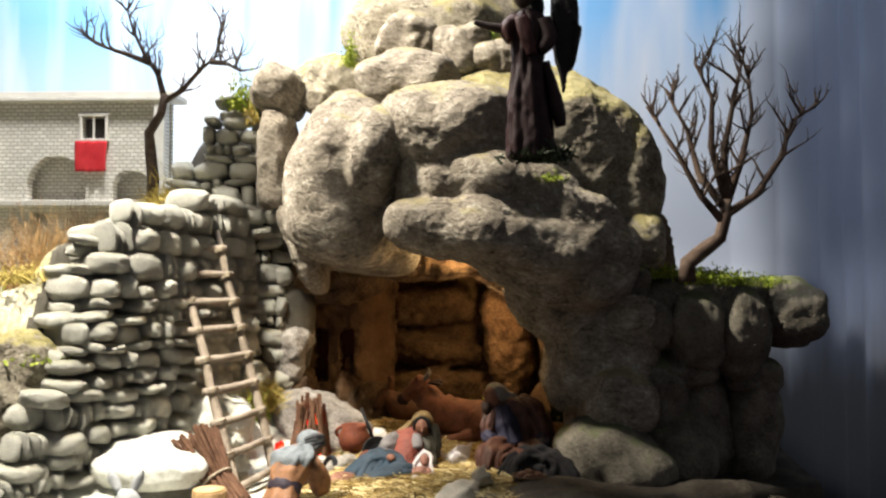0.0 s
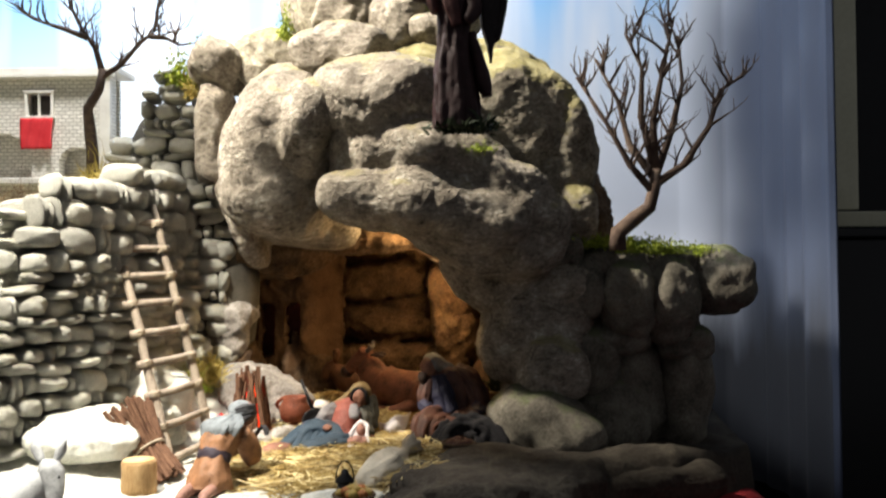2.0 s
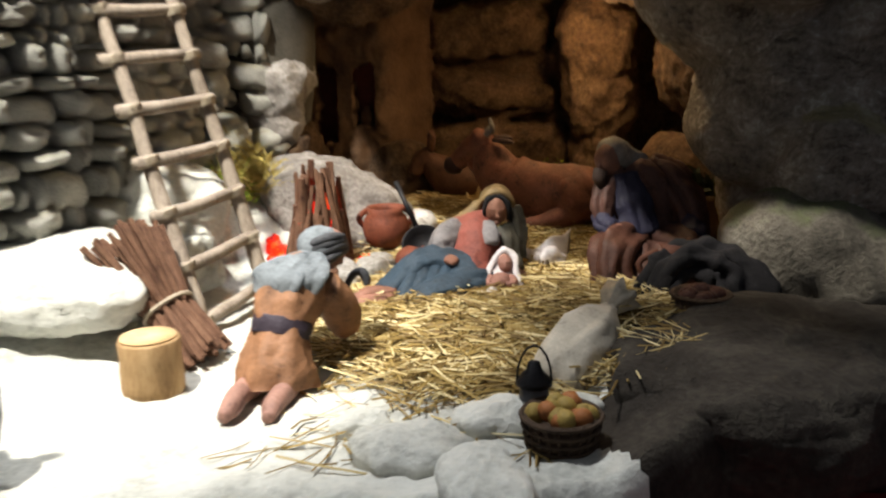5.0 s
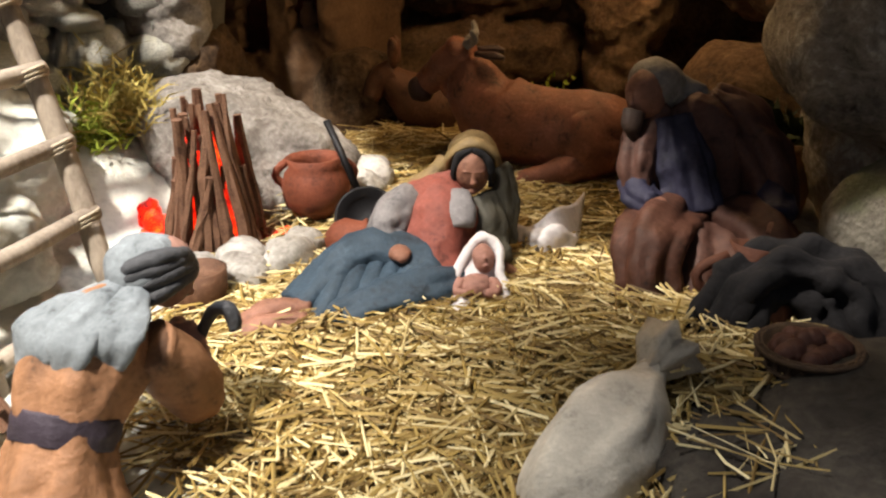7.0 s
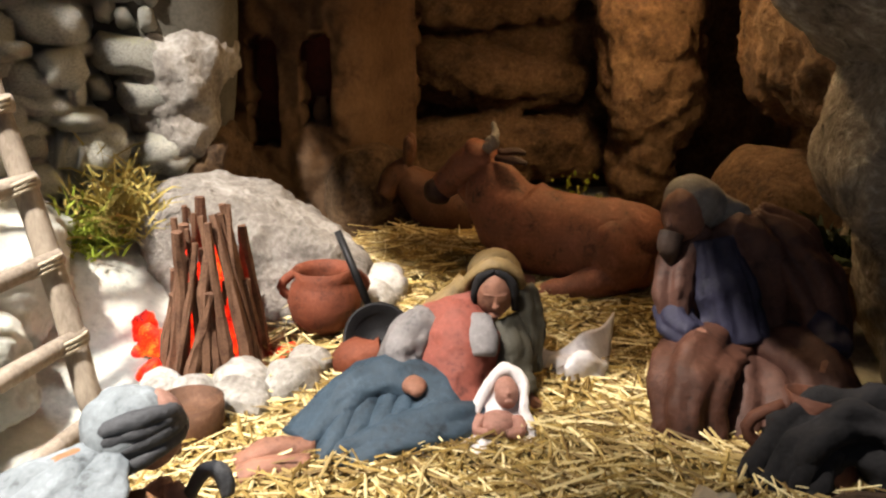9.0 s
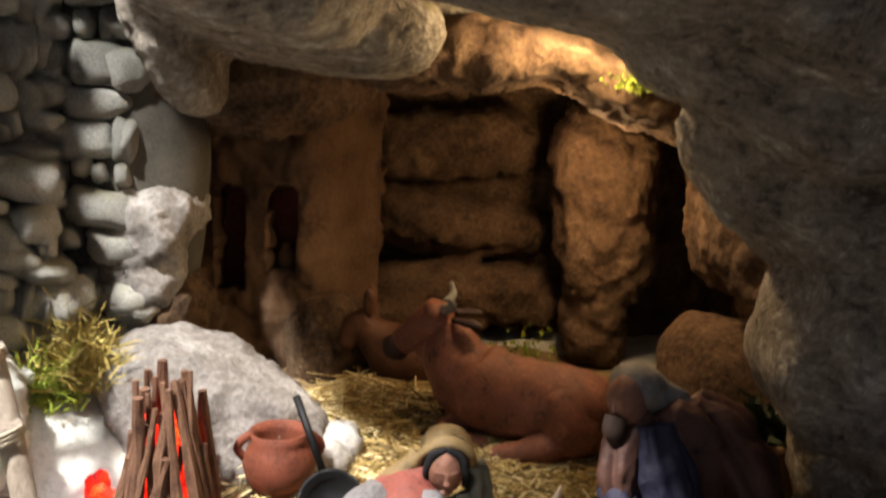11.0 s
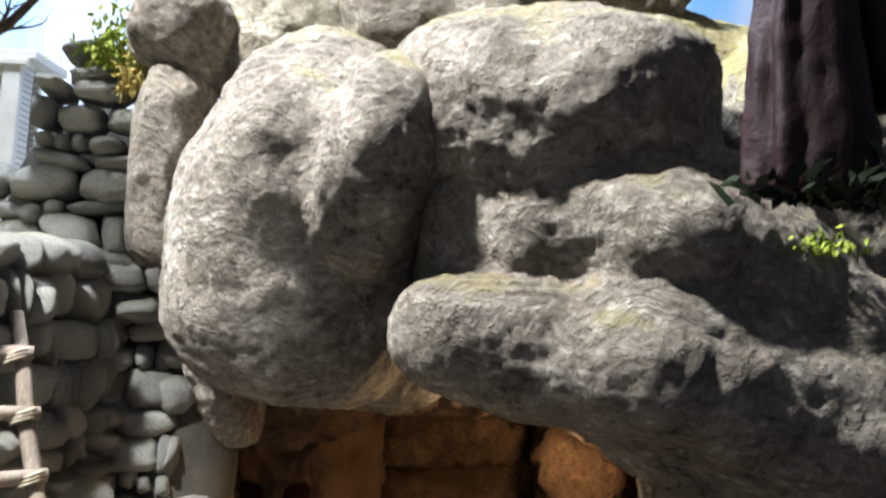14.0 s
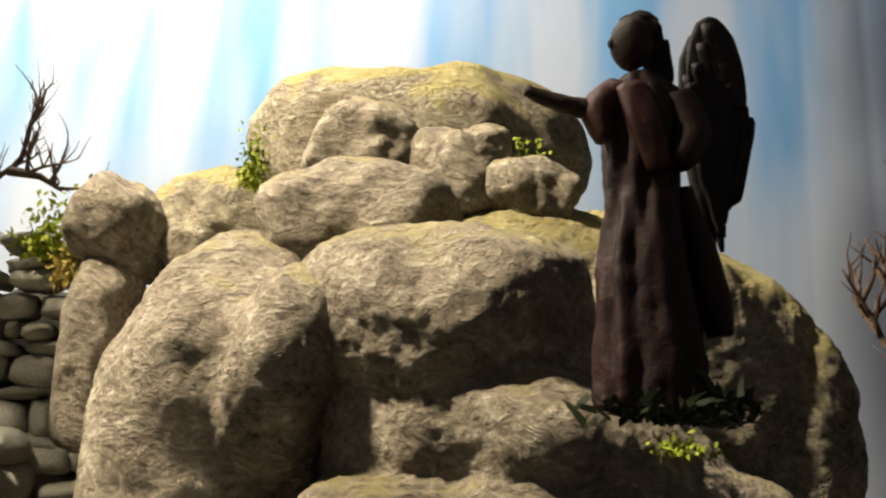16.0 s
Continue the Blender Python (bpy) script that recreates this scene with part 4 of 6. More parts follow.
for k, (x, y, z, sx) in enumerate([(0.335, 1.53, 0.468, 0.025), (0.375, 1.53, 0.462, 0.03), (0.430, 1.52, 0.452, 0.035), (0.49, 1.52, 0.448, 0.035), (0.545, 1.54, 0.446, 0.03), (0.45, 1.57, 0.462, 0.06)]):
    tuft("moss_tuft", "thick green moss on the rock ledge", (x, y, z - 0.008), (sx, 0.026, 0.016), 900, MOSS, 20 + k, (0.006, 0.0035))
tuft("hay_tuft", "tuft of hay and dry moss at the foot of the pier", (-0.310, 1.660, 0.205), (0.034, 0.025, 0.045), 800, DRY_MOSS, 40, (0.030, 0.0016), True, "hay")
tuft("hay_tuft", "green hay under the dry tuft", (-0.330, 1.640, 0.195), (0.028, 0.020, 0.035), 500, MOSS, 41, (0.018, 0.002), True, "hay")
tuft("grass_tuft", "yellow dry grass at the foot of the tree", (-0.520, 1.69, ground_z(-0.52, 1.69)), (0.04, 0.02, 0.05), 260, DRY_MOSS, 42, (0.045, 0.0022), True, "grass")
tuft("grass_tuft", "yellow dry grass growing on the wall", (-0.44, 1.60, 0.565), (0.05, 0.02, 0.02), 160, DRY_MOSS, 43, (0.035, 0.002), True, "grass")
tuft("grass_tuft", "yellow green grass on the slope behind the wall", (-0.60, 1.36, ground_z(-0.60, 1.36)), (0.05, 0.05, 0.02), 240, DRY_MOSS, 44, (0.03, 0.002), True, "grass")
tuft("moss_tuft", "dark green growth inside the grotto", (0.060, 1.93, 0.150), (0.03, 0.02, 0.05), 260, MOSS, 45)
tuft("moss_tuft", "moss lit by the lamp on the grotto roof", (0.125, 1.735, 0.455), (0.022, 0.012, 0.012), 260, MOSS, 46, (0.006, 0.003))


paint_twig = material("dry_twig", [(0.16, 0.09, 0.035), (0.30, 0.18, 0.075), (0.42, 0.28, 0.13)], 60, 0.85, 0.0)


def twiggy_bush(label, centre, size, count, seed, mat=None):
    rng = random.Random(seed)
    bm = bmesh.new()
    for _ in range(count):
        a = Vector((rng.uniform(-0.3, 0.3) * size[0], rng.uniform(-0.3, 0.3) * size[1], 0))
        twig(bm, a, Vector((rng.uniform(-1, 1) * size[0] / size[2], rng.uniform(-1, 1) * 0.5, 1)), size[2] * rng.uniform(0.6, 1.1), 0.0011, 1, rng, 4, 0, 0.1, 1.1)
    return tagged(link_mesh("bush", bm, mat or BRUSH, None, "", True, pose(centre[0], centre[1], ground_z(centre[0], centre[1]) - 0.004)), label, "bush")


twiggy_bush("leafless brown bush beside the wall", (-0.655, 1.46, 0.44), (0.15, 0.07, 0.12), 90, 1, paint_twig)
twiggy_bush("leafless brown bush on the slope", (-0.66, 1.66, 0.47), (0.14, 0.06, 0.12), 70, 5, paint_twig)
twiggy_bush("dry brown shrub in front of the house", (-0.93, 1.98, 0.56), (0.12, 0.05, 0.13), 34, 2)
twiggy_bush("dry brown shrub in front of the house", (-0.78, 1.98, 0.56), (0.09, 0.05, 0.15), 34, 3)
tuft("grass_tuft", "yellow grass on the crest behind the wall", (-0.66, 1.56, ground_z(-0.66, 1.56)), (0.08, 0.05, 0.015), 420, DRY_MOSS, 47, (0.035, 0.002), True, "grass")
tuft("moss_tuft", "green moss along the crest of the wall", (-0.56, 1.33, ground_z(-0.56, 1.33)), (0.05, 0.06, 0.012), 500, MOSS, 48, (0.010, 0.004))
tuft("moss_tuft", "green moss on the slope behind the wall", (-0.70, 1.36, ground_z(-0.70, 1.36)), (0.06, 0.05, 0.012), 420, MOSS, 49, (0.010, 0.004))
twiggy_bush("dry brown shrub behind the wall", (-0.63, 1.80, 0.585), (0.06, 0.04, 0.07), 18, 4, DRY_MOSS)

# ---- figures: each one plain painted clay shape ----


def paint(name, c, v=0.25, rough=0.6):
    """Aged paint on clay: darker in worn patches, paler where rubbed."""
    return material(name, [tuple(x * (1 - 2.6 * v) for x in c), tuple(x * (1 - 0.7 * v) for x in c), c, tuple(min(1, x * (1 + 1.3 * v) + 0.01) for x in c)], 55, rough, 0.7, detail_scale=300)


SKIN = paint("clay_skin", (0.22, 0.105, 0.07))
BROWN_ROBE = paint("brown_robe", (0.26, 0.125, 0.06))
BLUE_SKIRT = paint("blue_skirt", (0.036, 0.060, 0.086), 0.24)
RED_BODICE = paint("red_bodice", (0.23, 0.062, 0.043))
GREY_SLEEVE = paint("grey_sleeve", (0.20, 0.185, 0.185))
TAN_VEIL = paint("tan_veil", (0.20, 0.135, 0.058))
WHITE_CLOTH = paint("white_cloth", (0.66, 0.62, 0.62), 0.1, 0.8)
PALE_SHAWL = paint("pale_shawl", (0.18, 0.20, 0.21), 0.26, 0.75)
BLACK = paint("black_paint", (0.011, 0.010, 0.011), 0.3, 0.9)
PURPLE_DARK = paint("dark_blue_tunic", (0.020, 0.019, 0.040))
UMBER = paint("umber_mantle", (0.085, 0.038, 0.027))
HOOD = paint("grey_hood", (0.20, 0.185, 0.165))
# angel paints, darkened so that the shade it stands in is in the colour
WINE = paint("shaded_wine_robe", (0.024, 0.0065, 0.007))
ROSE = paint("shaded_rose_sleeve", (0.060, 0.018, 0.016))
WING = paint("shaded_wing", (0.012, 0.007, 0.007))
OX = paint("ox_hide", (0.19, 0.070, 0.038), 0.30)
OX_DARK = paint("ox_muzzle", (0.035, 0.016, 0.013))
GREY_HIDE = paint("grey_hide", (0.36, 0.37, 0.37), 0.2, 0.8)
SACKCLOTH = paint("pale_sackcloth", (0.48, 0.43, 0.34), 0.15, 0.9)
TERRACOTTA = paint("terracotta", (0.17, 0.046, 0.022), 0.25, 0.7)
DARK_CLAY = paint("brown_clay", (0.10, 0.045, 0.022), 0.3, 0.7)
IRON = material("black_iron", [(0.008, 0.008, 0.009), (0.022, 0.021, 0.022)], 60, 0.5, 0.3, metal=0.6)
EMBER = material("ember_and_red_sheet", [(0.03, 0.002, 0.001), (0.40, 0.006, 0.002), (0.9, 0.03, 0.006), (1.0, 0.20, 0.02)], 75, 0.6, 0.2, glow=1.6)
NUT = paint("chestnut", (0.07, 0.026, 0.016))


def crease(p, axis, freq):
    """Sharp-ridged folds that run along axis."""
    q = p - axis * (p.dot(axis) * 0.74)
    w = q + 0.010 * Vector((noise.noise(p * 28), noise.noise(p * 28 + Vector((9, 0, 0))), noise.noise(p * 28 + Vector((0, 9, 0)))))
    return (0.36 - abs(noise.noise(w * freq))) * 1.6 + (0.3 - abs(noise.noise(w * freq * 2.1 + Vector((5, 3, 1))))) * 0.6


def figure(name, label, category, mats, build, cloth=(), axis=(0, 0, 1), deep=0.0034, freq=48):
    """One painted clay shape; the slots in cloth are creased along axis, the rest is faintly uneven."""
    bm = bmesh.new()
    build(bm)
    bm.normal_update()
    ax = Vector(axis).normalized()
    moves = []
    for v in bm.verts:
        d = 0.0010 * noise.fractal(v.co * 95, 1.0, 2.0, 3) + 0.0007 * (0.4 - abs(noise.noise(v.co * 210)))
        if v.link_faces and v.link_faces[0].material_index in cloth:
            d += deep * crease(v.co, ax, freq)
        moves.append((v, v.normal * d))
    for v, d in moves:
        v.co += d
    ob = link_mesh(name, bm, mats)
    return tagged(ob, label, category)


def head(bm, c, r, turn, skin, nod=0):
    """A plain egg-shaped head with a blunt nose and brow, facing -y before its turn."""
    m = pose(*c, nod, 0, turn)
    blob(bm, c, (r * 0.84, r * 0.92, r * 1.12), (nod, 0, turn), skin, 3)
    drape(bm, [m @ Vector((0, -r * 0.80, r * 0.32)), m @ Vector((0, -r * 0.90, 0)), m @ Vector((0, -r * 0.93, -r * 0.12)), m @ Vector((0, -r * 0.80, -r * 0.20))], [r * 0.08, r * 0.10, r * 0.13, r * 0.08], 8, skin)
    blob(bm, m @ Vector((0, -r * 0.72, r * 0.36)), (r * 0.50, r * 0.16, r * 0.09), (nod, 0, turn), skin, 2)
    blob(bm, m @ Vector((0, -r * 0.74, -r * 0.66)), (r * 0.30, r * 0.20, r * 0.18), (nod, 0, turn), skin, 2)


def drape(bm, pts, radii, seg=8, mat=0, folds=0, fold=0.0):
    tube(bm, pts, radii, seg * 4 if folds else seg * 2, mat, folds, fold, 0.0, 5 if not folds else 9)


def shepherd(bm):
    # skirt of the robe, sash, back bent forward
    drape(bm, [(-0.189, 1.270, 0.119), (-0.189, 1.274, 0.132), (-0.188, 1.282, 0.148), (-0.187, 1.288, 0.161)],
         [(0.029, 0.027), (0.028, 0.025), (0.0235, 0.020), (0.021, 0.017)], 18, 0, folds=6, fold=0.05)
    drape(bm, [(-0.188, 1.285, 0.155), (-0.187, 1.288, 0.161), (-0.186, 1.291, 0.167)], [(0.0228, 0.0190), (0.0236, 0.0196), (0.0228, 0.0190)], 18, 4)
    drape(bm, [(-0.187, 1.288, 0.161), (-0.184, 1.298, 0.177), (-0.180, 1.308, 0.190), (-0.174, 1.318, 0.200), (-0.170, 1.325, 0.205)],
         [(0.021, 0.017), (0.026, 0.019), (0.027, 0.018), (0.018, 0.014), (0.010, 0.010)], 18, 0, folds=5, fold=0.04)
    drape(bm, [(-0.156, 1.312, 0.188), (-0.148, 1.323, 0.168), (-0.145, 1.333, 0.152), (-0.146, 1.343, 0.158)], [0.0125, 0.0145, 0.0140, 0.0095], 12, 0)
    drape(bm, [(-0.146, 1.340, 0.156), (-0.149, 1.348, 0.170), (-0.153, 1.351, 0.181)], [0.0066, 0.0060, 0.0034], 9, 1)
    drape(bm, [(-0.203, 1.318, 0.189), (-0.196, 1.334, 0.172), (-0.183, 1.347, 0.160), (-0.170, 1.352, 0.163)], [0.0120, 0.0135, 0.0130, 0.0090], 12, 0)
    drape(bm, [(-0.172, 1.352, 0.163), (-0.162, 1.354, 0.172), (-0.157, 1.353, 0.181)], [0.0064, 0.0060, 0.0034], 9, 1)
    for s in (-1, 1):
        drape(bm, [(-0.193 + 0.015 * s, 1.266, 0.122), (-0.195 + 0.016 * s, 1.246, 0.124), (-0.197 + 0.015 * s, 1.230, 0.122), (-0.198 + 0.016 * s, 1.214, 0.119)], [0.0095, 0.0082, 0.0078, 0.0045], 10, 1)
    head(bm, (-0.157, 1.345, 0.210), 0.0155, 140, 1, 12)
    # pale cap with dark bands wound round it and a knot at the nape
    blob(bm, (-0.164, 1.338, 0.2145), (0.0172, 0.0172, 0.0145), (20, 0, 0), 2, 4, 0.10, 60)
    for k in range(4):
        z, w = 0.2035 + 0.0040 * k, 0.0178 - 0.0008 * k
        drape(bm, [(-0.161 + w * math.cos(a), 1.341 + w * math.sin(a), z + 0.0075 * math.cos(a + 0.3 * k)) for a in [0.70 * i + 0.4 * k for i in range(10)]], [(0.0030, 0.0036)] * 10, 6, 3)
    blob(bm, (-0.176, 1.325, 0.207), (0.0072, 0.0060, 0.0062), (0, 30, 20), 3, 3, 0.3, 90)
    for q in range(3):
        drape(bm, [(-0.177, 1.324, 0.207), (-0.184 - 0.003 * q, 1.317 + 0.003 * q, 0.205 - 0.003 * q), (-0.189 - 0.003 * q, 1.312 + 0.002 * q, 0.198 - 0.005 * q)], [(0.004, 0.003), (0.0055, 0.0028), (0.003, 0.0014)], 8, 3)
    # shawl: three lappets down the back, ragged at the ends
    for a, b, c, w in [((-0.172, 1.322, 0.208), (-0.192, 1.306, 0.2035), (-0.203, 1.294, 0.186), 0.0135), ((-0.169, 1.321, 0.209), (-0.178, 1.303, 0.2050), (-0.186, 1.288, 0.184), 0.0115), ((-0.165, 1.320, 0.208), (-0.164, 1.304, 0.2030), (-0.167, 1.293, 0.188), 0.0130)]:
        mid = Vector(b).lerp(Vector(c), 0.55) + Vector((0, -0.003, 0.004))
        drape(bm, [a, b, mid, c], [(w * 0.7, 0.0060), (w, 0.0058), (w * 1.05, 0.0048), (w * 0.6, 0.0022)], 12, 2, folds=4, fold=0.08)
    # dark crook of a staff held in front
    drape(bm, [(-0.150, 1.350, 0.168), (-0.140, 1.352, 0.186), (-0.131, 1.350, 0.188), (-0.128, 1.348, 0.178)], [0.0030, 0.0034, 0.0036, 0.0028], 8, 3)


figure("shepherd_statue", "kneeling clay figure in a brown robe with a pale shawl", "figurine", [BROWN_ROBE, paint("pink_clay", (0.30, 0.16, 0.12)), PALE_SHAWL, paint("grey_turban", (0.055, 0.056, 0.06)), paint("dark_sash", (0.035, 0.025, 0.035))], shepherd, (0, 2), (0.1, 0.5, 1.0), 0.0022)


def reclining(bm):
    # skirt: one raised knee, one leg laid flat in front, cloth hanging between them in pleats
    drape(bm, [(-0.030, 1.508, 0.138), (-0.050, 1.508, 0.147), (-0.076, 1.508, 0.156), (-0.096, 1.500, 0.155), (-0.112, 1.484, 0.145), (-0.126, 1.468, 0.134)],
         [(0.018, 0.018), (0.019, 0.018), (0.017, 0.016), (0.0150, 0.0150), (0.0150, 0.0140), (0.0150, 0.0120)], 18, 0, folds=4, fold=0.05)
    for k in range(6):
        u = k / 5
        drape(bm, [(-0.046 - 0.054 * u, 1.500 - 0.006 * u, 0.152 + 0.002 * u), (-0.050 - 0.054 * u, 1.485 - 0.010 * u, 0.142), (-0.052 - 0.058 * u, 1.472 - 0.012 * u, 0.130), (-0.054 - 0.062 * u, 1.462 - 0.012 * u, 0.119)],
             [(0.0075, 0.0075), (0.0085, 0.0100), (0.0090, 0.0110), (0.0075, 0.0080)], 10, 0)
    drape(bm, [(-0.022, 1.500, 0.134), (-0.044, 1.488, 0.136), (-0.072, 1.476, 0.135), (-0.098, 1.464, 0.130), (-0.116, 1.456, 0.126)], [(0.013, 0.015), (0.017, 0.017), (0.017, 0.015), (0.015, 0.013), (0.012, 0.009)], 18, 0, folds=5, fold=0.06)
    for y, z in ((1.443, 0.1330), (1.455, 0.1370)):
        drape(bm, [(-0.118, y + 0.006, z), (-0.136, y, z + 0.002), (-0.148, y - 0.005, z + 0.001), (-0.158, y - 0.010, z - 0.002)], [(0.0070, 0.0070), (0.0072, 0.0070), (0.0078, 0.0060), (0.0045, 0.0034)], 10, 1)
    # bodice, pale blouse and sleeves
    drape(bm, [(-0.040, 1.506, 0.140), (-0.041, 1.516, 0.153), (-0.040, 1.528, 0.168), (-0.038, 1.540, 0.181), (-0.032, 1.548, 0.190), (-0.026, 1.551, 0.195)],
         [(0.022, 0.018), (0.021, 0.017), (0.0245, 0.0165), (0.0265, 0.0155), (0.018, 0.012), (0.008, 0.008)], 18, 2, folds=4, fold=0.03)
    drape(bm, [(-0.024, 1.516, 0.172), (-0.026, 1.524, 0.181), (-0.027, 1.534, 0.190)], [(0.0075, 0.005), (0.0100, 0.006), (0.0070, 0.005)], 12, 3)
    drape(bm, [(-0.058, 1.540, 0.187), (-0.070, 1.530, 0.178), (-0.075, 1.518, 0.167), (-0.071, 1.508, 0.161)], [0.0105, 0.0130, 0.0120, 0.0090], 12, 3, folds=4, fold=0.06)
    drape(bm, [(-0.072, 1.509, 0.161), (-0.067, 1.500, 0.161), (-0.063, 1.492, 0.162), (-0.060, 1.486, 0.160)], [(0.0062, 0.0060), (0.0055, 0.0052), (0.0072, 0.0048), (0.0030, 0.0020)], 10, 1)
    drape(bm, [(-0.013, 1.546, 0.183), (-0.006, 1.538, 0.168), (-0.006, 1.528, 0.153), (0.002, 1.520, 0.143)], [0.0105, 0.0128, 0.0120, 0.0090], 12, 5, folds=4, fold=0.06)
    drape(bm, [(0.001, 1.521, 0.143), (0.009, 1.513, 0.137), (0.016, 1.506, 0.133)], [0.0062, 0.0060, 0.0035], 9, 1)
    # bowed head, dark hair parted over the brow, veil falling to the shoulders
    head(bm, (-0.018, 1.545, 0.2035), 0.0150, 8, 1, 16)
    blob(bm, (-0.017, 1.552, 0.2080), (0.0152, 0.0130, 0.0165), (12, 8, 8), 6, 3, 0.08, 90)
    for q in (-1, 1):
        drape(bm, [(-0.017, 1.5375, 0.2190), (-0.017 + 0.0085 * q, 1.5370, 0.2145), (-0.017 + 0.0125 * q, 1.5390, 0.2040), (-0.017 + 0.0125 * q, 1.5430, 0.1930)], [(0.0018, 0.0022), (0.0024, 0.0028), (0.0025, 0.0028), (0.0018, 0.0020)], 8, 6)
    blob(bm, (-0.017, 1.560, 0.2095), (0.0182, 0.0165, 0.0180), (10, 8, 8), 4, 4, 0.06, 60)
    drape(bm, [(-0.036, 1.553, 0.200), (-0.032, 1.544, 0.2145), (-0.018, 1.5405, 0.2235), (-0.003, 1.544, 0.2155), (0.000, 1.552, 0.201)], [(0.0030, 0.0040), (0.0026, 0.0044), (0.0026, 0.0046), (0.0026, 0.0044), (0.0030, 0.0040)], 10, 4)
    drape(bm, [(-0.034, 1.556, 0.206), (-0.044, 1.552, 0.196), (-0.056, 1.548, 0.190), (-0.064, 1.544, 0.186)], [(0.0080, 0.0100), (0.0085, 0.0085), (0.0070, 0.0060), (0.0030, 0.0024)], 12, 4, folds=4, fold=0.06)
    drape(bm, [(0.000, 1.556, 0.203), (0.004, 1.552, 0.186), (0.006, 1.546, 0.168), (0.008, 1.540, 0.152)], [(0.0070, 0.0090), (0.0085, 0.0090), (0.0080, 0.0080), (0.0040, 0.0035)], 12, 5, folds=4, fold=0.08)


figure("reclining_statue", "reclining clay figure with blue skirt, red bodice and tan veil", "figurine", [BLUE_SKIRT, paint("warm_clay", (0.25, 0.115, 0.075)), RED_BODICE, GREY_SLEEVE, TAN_VEIL, paint("olive_sleeve", (0.055, 0.05, 0.036)), BLACK], reclining, (0, 2, 3, 5), (0.75, 0.55, 0.1), 0.0026)
bm = bmesh.new()
blob(bm, (-0.072, 1.446, 0.121), (0.042, 0.011, 0.009), (0, 0, 12), 0, 4, 0.35, 45)
tagged(link_mesh("blanket", bm, paint("brown_blanket", (0.16, 0.09, 0.045))), "rolled brown blanket lying on the straw", "blanket")


def infant(bm):
    # bare chest and face in a white wrap whose rim stands up round the child
    blob(bm, (-0.022, 1.477, 0.128), (0.0150, 0.0120, 0.0120), (25, 0, 25), 0, 4, 0.25, 80)
    blob(bm, (-0.026, 1.471, 0.123), (0.0120, 0.0090, 0.0085), (10, 0, 15), 0, 4, 0.30, 90, 3)
    drape(bm, [(-0.034, 1.482, 0.136), (-0.026, 1.494, 0.150), (-0.018, 1.503, 0.163), (-0.009, 1.506, 0.169), (0.000, 1.502, 0.162), (0.001, 1.492, 0.150), (0.005, 1.484, 0.139), (0.000, 1.476, 0.128), (-0.010, 1.470, 0.122)],
         [0.0032, 0.0028, 0.0028, 0.0028, 0.0028, 0.0026, 0.0030, 0.0034, 0.0030], 9, 0)
    drape(bm, [(-0.018, 1.488, 0.134), (-0.013, 1.497, 0.146), (-0.009, 1.504, 0.158)], [(0.016, 0.005), (0.0135, 0.005), (0.0105, 0.004)], 12, 0)
    head(bm, (-0.0095, 1.4975, 0.1570), 0.0088, 10, 1, -30)
    blob(bm, (-0.014, 1.486, 0.1420), (0.0110, 0.0075, 0.0090), (-30, 0, 10), 1, 3)
    for s in (-1, 1):
        drape(bm, [(-0.013 + 0.010 * s, 1.487, 0.146), (-0.014 + 0.013 * s, 1.480, 0.141), (-0.014 + 0.005 * s, 1.476, 0.1415)], [0.0036, 0.0036, 0.0024], 8, 1)


figure("infant_statue", "small clay infant wrapped in white cloth on the straw", "figurine", [WHITE_CLOTH, paint("rosy_clay", (0.34, 0.17, 0.13))], infant, (0,), (0, 0.5, 1), 0.0018, 90)


